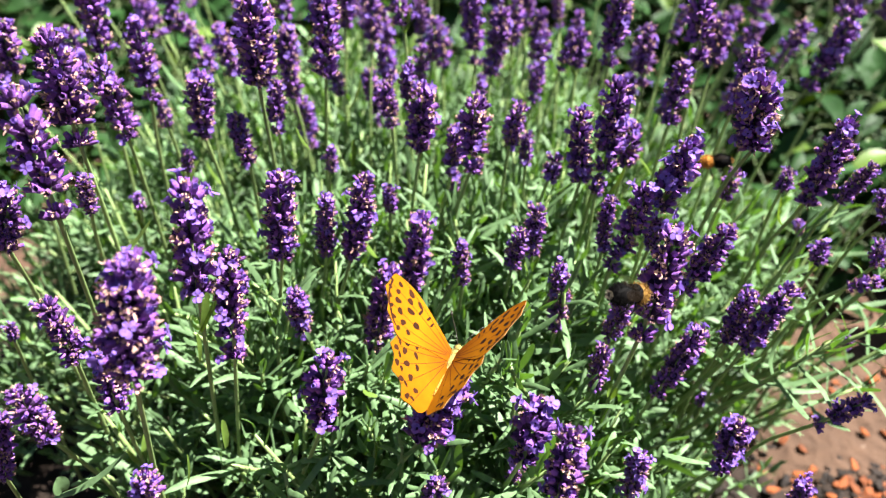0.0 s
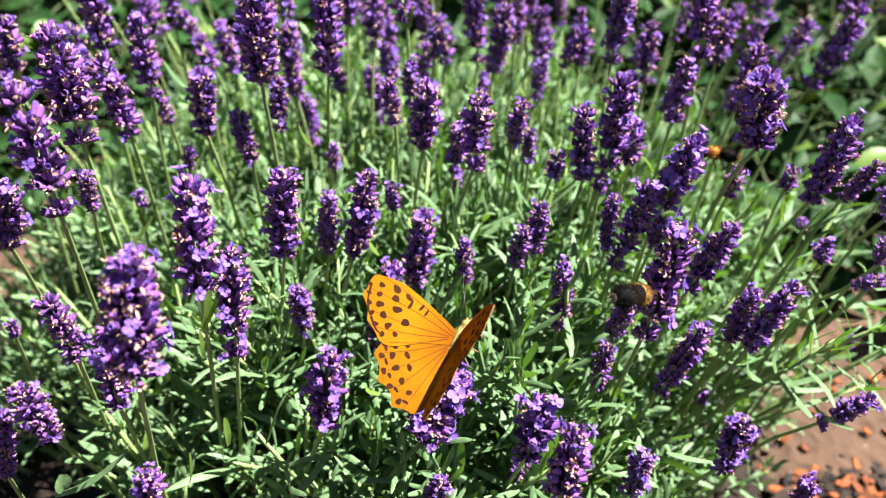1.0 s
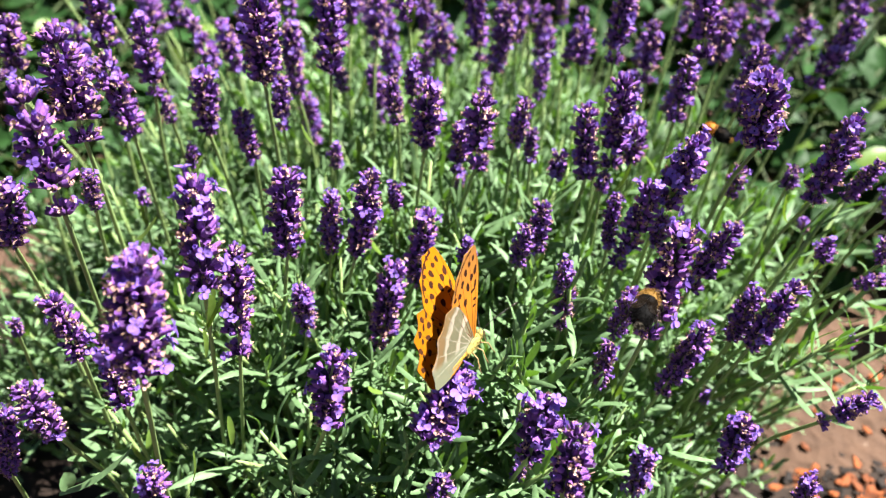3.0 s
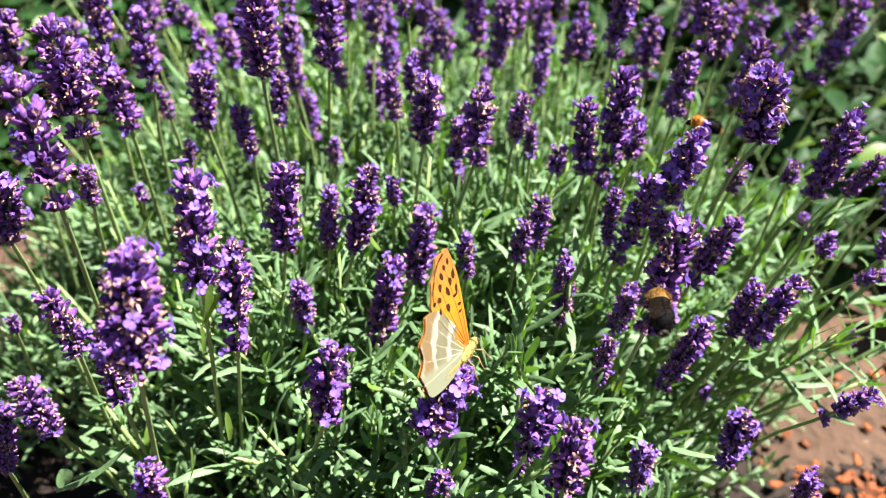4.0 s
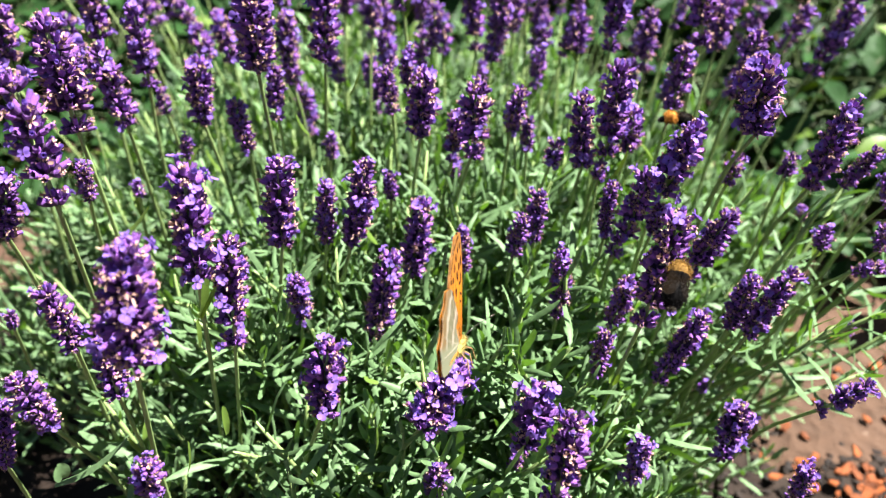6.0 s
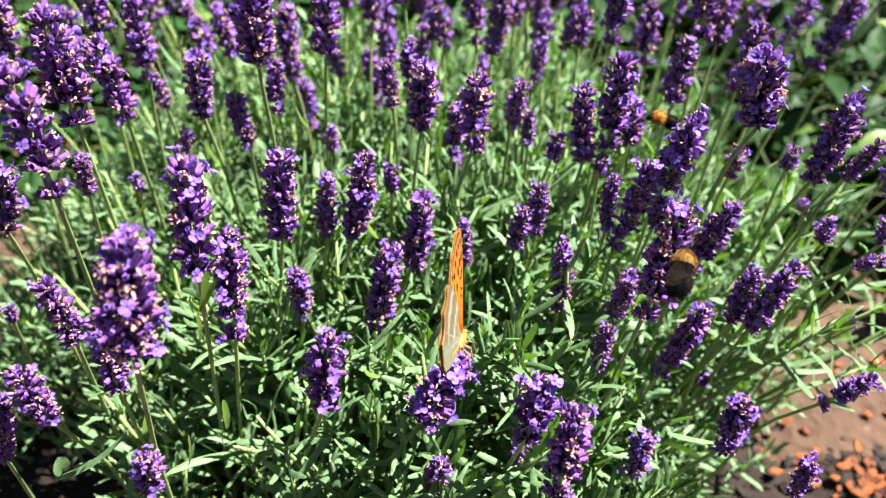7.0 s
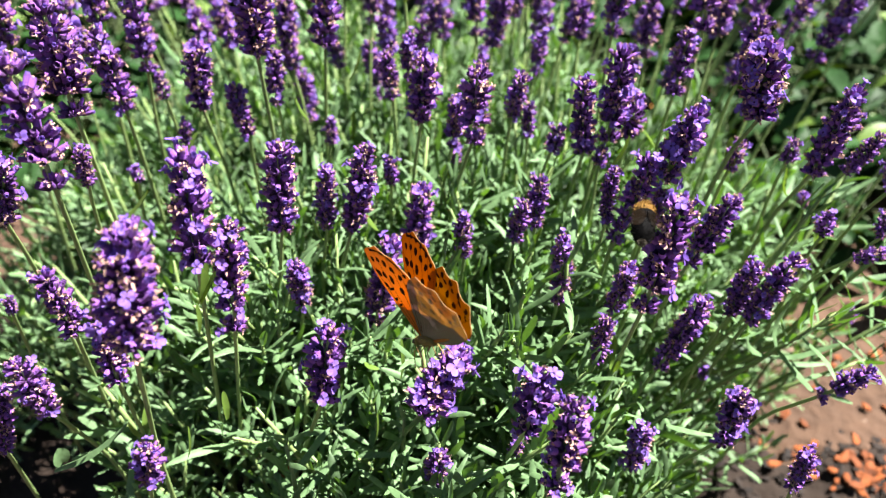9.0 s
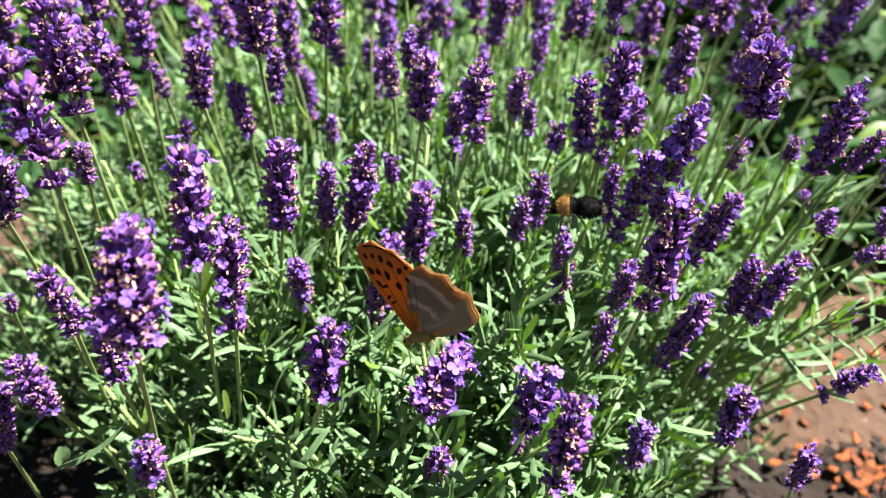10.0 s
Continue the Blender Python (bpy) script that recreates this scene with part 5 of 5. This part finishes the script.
def bumblebee(label, coat, collar, tail, size):
    """A furry bee: head, thorax, banded abdomen, four wings' worth of film in two, six legs."""
    thing = tagged(new("bumblebee"), label, "bumblebee")
    thing.scale = (size,) * 3
    part("thorax", furred("thorax", [(-1, 1.2, 0), (0.2, 3.0, 0.2), (2.4, 3.9, 0.4), (4.4, 3.8, 0.5), (6.2, 3.0, 0.3), (7.2, 1.4, 0)], (coat, collar), [0, 0, 1, 1, 1, 1], 2200, 1.6, 11), thing)
    part("abdomen", furred("abdomen", [(0, 1.4, -0.2), (-1.2, 3.4, -0.2), (-3.4, 4.4, -0.4), (-5.8, 4.3, -0.7), (-8.2, 3.4, -1.2), (-10, 1.8, -1.7), (-10.8, 0.4, -1.9)], (FUR_BLACK, collar, tail), [0, 0, 0, 0, 0, 2, 2], 2600, 1.5, 12), thing)
    part("head", furred("head", [(6.8, 1.2, -0.6), (8, 2.1, -0.9), (9.6, 1.8, -1.4), (10.6, 0.6, -1.9)], (FUR_BLACK,), [0] * 4, 300, 0.6, 13), thing)
    wings = []
    for s in (-1, 1):
        wings.append(part("wing", wing_mesh("wing", BEE_WING, s, WING_FILM, WING_FILM, rim=CHITIN), thing))
        part("antenna", limb("antenna", [(0.8 * s, 9.8, -0.8), (1.8 * s, 11.6, -0.4), (2.6 * s, 13.4, -1.4)], 0.22, CHITIN), thing)
        for k, y in enumerate((5, 2.4, 0)):
            part("leg", limb("leg", [(2.4 * s, y, -2), (5 * s, y + 2 - 2 * k, -2.6), (5.6 * s, y + 2.6 - 3 * k, -5), (6 * s, y + 3 - 3.4 * k, -6.4)], 0.42, CHITIN), thing)
    return thing, wings



def motions():
    butterfly, wings = fritillary()
    walk(butterfly, [
        (0.0, pose(0.0025, 0.1752, 0.2507, -4.1, -2.3, -19.4)),
        (0.2, pose(0.0024, 0.1735, 0.2551, -4.1, 0.0, -14.0)),
        (0.4, pose(0.0040, 0.1763, 0.2572, 0.8, -1.0, -18.1)),
        (0.6, pose(0.0048, 0.1764, 0.2581, 6.2, -3.2, -24.8)),
        (0.7, pose(0.0041, 0.1712, 0.2589, -1.8, -4.5, -27.6)),
        (0.8, pose(0.0034, 0.1729, 0.2569, 1.0, -13.4, -32.6)),
        (0.9, pose(0.0034, 0.1713, 0.2533, -0.1, -15.5, -28.9)),
        (1.0, pose(0.0034, 0.1765, 0.2579, 29.8, -13.4, -36.3)),
        (1.2, pose(0.0047, 0.1789, 0.2572, 30.4, -12.5, -39.2)),
        (1.4, pose(0.0044, 0.1781, 0.2575, 21.8, -7.6, -34.7)),
        (1.6, pose(0.0048, 0.1733, 0.2607, 13.5, -8.3, -32.4)),
        (1.8, pose(0.0059, 0.1703, 0.2624, 0.8, -14.5, -37.2)),
        (2.0, pose(0.0063, 0.1708, 0.2622, -11.4, -21.8, -33.6)),
        (2.1, pose(0.0108, 0.1791, 0.2578, -8.3, -12.3, -38.9)),
        (2.2, pose(0.0108, 0.1875, 0.2484, -16.1, 7.7, -37.6)),
        (2.3, pose(0.0124, 0.1784, 0.2556, -18.2, 10.3, -30.6)),
        (2.5, pose(0.0103, 0.1762, 0.2548, -12.1, 1.5, -33.4)),
        (2.6, pose(0.0101, 0.1770, 0.2551, -4.2, -7.9, -34.0)),
        (2.7, pose(0.0081, 0.1793, 0.2547, -4.3, -11.8, -26.1)),
        (3.8, pose(0.0061, 0.1718, 0.2561, -10.1, -23.6, -21.6)),
        (4.0, pose(0.0056, 0.1721, 0.2554, -8.7, -22.3, -21.1)),
        (4.5, pose(0.0061, 0.1753, 0.2521, -10.1, -16.8, -16.0)),
        (4.8, pose(0.0059, 0.1710, 0.2539, -19.0, -17.6, -7.3)),
        (5.0, pose(0.0050, 0.1649, 0.2562, -27.4, -10.9, 1.0)),
        (5.5, pose(0.0060, 0.1703, 0.2564, -24.2, -9.7, -7.3)),
        (5.7, pose(0.0050, 0.1633, 0.2654, -24.6, -6.9, -9.5)),
        (6.8, pose(0.0037, 0.1619, 0.2663, -22.7, -7.0, -9.5)),
        (7.2, pose(0.0048, 0.1697, 0.2572, -26.0, -4.6, -7.3)),
        (7.4, pose(0.0033, 0.1661, 0.2609, -30.4, 2.6, -2.8)),
        (7.6, pose(0.0023, 0.1619, 0.2646, -36.4, 8.8, 1.6)),
        (7.8, pose(0.0033, 0.1670, 0.2601, -35.2, 3.4, 10.8)),
        (7.9, pose(0.0015, 0.1706, 0.2569, -33.1, 8.1, 11.9)),
        (8.0, pose(0.0006, 0.1704, 0.2581, -31.9, 10.2, 13.2)),
        (8.1, pose(0.0007, 0.1752, 0.2525, -30.3, 10.6, 16.3)),
        (8.2, pose(-0.0013, 0.1815, 0.2466, -20.3, 8.5, 38.5)),
        (8.3, pose(-0.0020, 0.1771, 0.2508, -23.1, 11.0, 41.9)),
        (8.5, pose(-0.0043, 0.1679, 0.2588, -36.2, 13.8, 41.5)),
        (8.7, pose(-0.0036, 0.1666, 0.2613, -36.9, 12.1, 40.8)),
        (8.9, pose(-0.0033, 0.1717, 0.2542, -31.3, 0.4, 35.3)),
        (9.0, pose(-0.0047, 0.1665, 0.2582, -38.4, 3.5, 36.4)),
        (9.1, pose(-0.0064, 0.1660, 0.2581, -38.7, -0.1, 39.2)),
        (9.4, pose(-0.0054, 0.1652, 0.2599, -38.9, 3.1, 43.2)),
        (9.8, pose(-0.0053, 0.1678, 0.2579, -35.6, 9.1, 48.6)),
        (10.0, pose(-0.0064, 0.1673, 0.2588, -37.9, 7.1, 54.0)),
    ])
    beat = (
        (0.0, 47, 47),
        (0.2, 37, 44),
        (0.4, 42, 55),
        (0.6, 57, 70),
        (0.7, 70, 77),
        (0.8, 85, 79),
        (0.9, 70, 79),
        (1.0, 36, 45),
        (1.2, 46, 46),
        (1.4, 49, 48),
        (1.6, 49, 61),
        (1.8, 64, 81),
        (2.0, 85, 77),
        (2.1, 86, 83),
        (2.2, 60, 73),
        (2.3, 48, 62),
        (2.5, 37, 57),
        (2.6, 40, 59),
        (2.7, 49, 67),
        (3.8, 89, 87),
        (4.0, 90, 88),
        (4.5, 90, 88),
        (4.8, 90, 88),
        (5.0, 90, 88),
        (5.5, 90, 88),
        (5.7, 90, 88),
        (6.8, 90, 88),
        (7.2, 90, 88),
        (7.4, 90, 88),
        (7.6, 90, 88),
        (7.8, 87, 77),
        (7.9, 77, 69),
        (8.0, 74, 50),
        (8.1, 71, 46),
        (8.2, 60, 56),
        (8.3, 74, 64),
        (8.5, 90, 79),
        (8.7, 90, 86),
        (8.9, 81, 76),
        (9.0, 78, 74),
        (9.1, 83, 84),
        (9.4, 89, 86),
        (9.8, 91, 87),
        (10.0, 90, 88),
    )
    for side, (fore, hind) in zip((-1, 1), wings):
        for wing, rise in ((fore, 0.0002), (hind, 0.0)):
            walk(wing, [(t, pose(0.0005 * side, 0.002, 0.002 + rise, 0, -side * min(90.5, (left if side < 0 else right) * 1.03), 0)) for t, left, right in beat])
    lemon, wings = brimstone()
    walk(lemon, [
        (0.0, pose(0.1818, 0.1969, 0.2413, 0, 0, 40)),
        (0.2, pose(0.1640, 0.1905, 0.2413, -10, 0, 40)),
        (0.3, pose(0.1523, 0.1874, 0.2453, -10, 20, 10)),
        (0.4, pose(0.1368, 0.1699, 0.2544, -15, 44, -26)),
        (0.5, pose(0.1231, 0.1591, 0.2614, 44, 31, 50)),
        (0.6, pose(0.1356, 0.1691, 0.2387, 5, 22, -15)),
        (0.7, pose(0.1049, 0.1227, 0.2790, -48, 16, -35)),
        (0.8, pose(0.1362, 0.1445, 0.2416, -15, -8, 33)),
        (0.9, pose(0.1505, 0.1368, 0.2231, -10, -10, 0)),
        (1.0, pose(0.1645, 0.1161, 0.2138, 0, 0, -60)),
        (1.6, pose(0.4500, 0.0000, 0.2500, 0, 0, -100)),
        (3.0, pose(1.4000, -0.5000, 0.5000, 0, 0, -110)),
        (10.0, pose(6.0000, -3.0000, 1.2000, 0, 0, -120)),
    ])
    beat = ((0.0, 50), (0.2, 60), (0.3, 10), (0.4, -22), (0.5, 62), (0.6, -18), (0.7, -9), (0.8, 56), (0.9, 20), (1.0, 40), (1.6, 10), (3.0, 40), (10.0, 20))
    for side, pair in zip((-1, 1), wings):
        for wing in pair:
            walk(wing, [(t, pose(0.0008 * side, 0.002, 0.002, 0, -side * a, 0)) for t, a in beat])
    bee, wings = bumblebee("black bumblebee with yellow bands and pale tail on a lavender spike", FUR_BLACK, FUR_GOLD, FUR_WHITE, 0.85)
    walk(bee, [
        (0.0, pose(0.0620, 0.1836, 0.2768, -25, 20, -75)),
        (1.0, pose(0.0617, 0.1837, 0.2754, -25, 20, -70)),
        (1.6, pose(0.0629, 0.1833, 0.2755, -20, 10, -60)),
        (2.5, pose(0.0625, 0.1800, 0.2757, -10, 0, -40)),
        (3.8, pose(0.0667, 0.1745, 0.2762, 5, 0, -5)),
        (4.5, pose(0.0685, 0.1736, 0.2772, 10, 0, 0)),
        (5.5, pose(0.0713, 0.1732, 0.2839, 20, 10, -10)),
        (6.8, pose(0.0721, 0.1721, 0.2868, 25, 10, -15)),
        (7.2, pose(0.0717, 0.1715, 0.2888, 30, 10, -10)),
        (7.6, pose(0.0685, 0.1705, 0.2936, 35, 0, 10)),
        (8.0, pose(0.0663, 0.1718, 0.2970, 30, 0, 20)),
        (8.4, pose(0.0646, 0.1769, 0.2944, 20, 0, 20)),
        (8.7, pose(0.0654, 0.1885, 0.2895, 15, 0, 10)),
        (9.0, pose(0.0665, 0.1986, 0.2833, 10, 10, -10)),
        (9.3, pose(0.0668, 0.1985, 0.2832, 5, 15, -30)),
        (9.6, pose(0.0642, 0.2095, 0.2805, 0, 10, 20)),
        (9.8, pose(0.0532, 0.2069, 0.2834, 0, 0, 60)),
        (10.0, pose(0.0441, 0.2036, 0.2841, -10, 0, 80)),
    ])
    for side, wing in zip((-1, 1), wings):
        walk(wing, [(t, pose(0.0016 * side, 0.004, 0.0032, 0, -side * a, -side * s)) for t, a, s in ((0.0, 4, 80), (7.9, 4, 80), (8.3, 4, 80), (9.3, 8, 70), (9.5, 50, 10), (9.6, -10, 5), (9.7, 55, 10), (9.8, -10, 5), (9.9, 55, 10), (10.0, 0, 5))])
    carder_bee, wings = bumblebee("ginger furry bumblebee clinging to a lavender spike", FUR_FOX, FUR_FOX, FUR_GOLD, 0.72)
    walk(carder_bee, [
        (0.0, pose(0.1179, 0.2812, 0.2640, -20, 0, 80)),
        (1.0, pose(0.1199, 0.2838, 0.2653, -15, 0, 60)),
        (2.0, pose(0.1209, 0.2859, 0.2680, -10, 0, 50)),
        (2.5, pose(0.1194, 0.2882, 0.2720, 0, 0, 45)),
        (3.8, pose(0.1131, 0.2910, 0.2728, 0, 0, 60)),
        (4.5, pose(0.1102, 0.2922, 0.2729, 0, 0, 75)),
        (5.5, pose(0.1042, 0.2913, 0.2724, 0, 0, 90)),
        (6.8, pose(0.0971, 0.2910, 0.2698, 10, 0, 90)),
        (7.5, pose(0.0938, 0.2886, 0.2660, 30, 0, 40)),
        (8.0, pose(0.0925, 0.2901, 0.2679, 30, 0, 0)),
        (8.4, pose(0.0870, 0.2993, 0.2699, 0, 0, 30)),
        (9.0, pose(0.0868, 0.3033, 0.2672, -10, 0, 40)),
        (10.0, pose(0.0881, 0.3156, 0.2580, -20, 0, 60)),
    ])
    for side, wing in zip((-1, 1), wings):
        walk(wing, [(t, pose(0.0016 * side, 0.004, 0.0032, 0, -side * a, -side * s)) for t, a, s in ((0.0, 6, 78), (8.0, 6, 78), (8.4, 40, 30), (9.0, 6, 78), (10.0, 6, 78))])


motions()
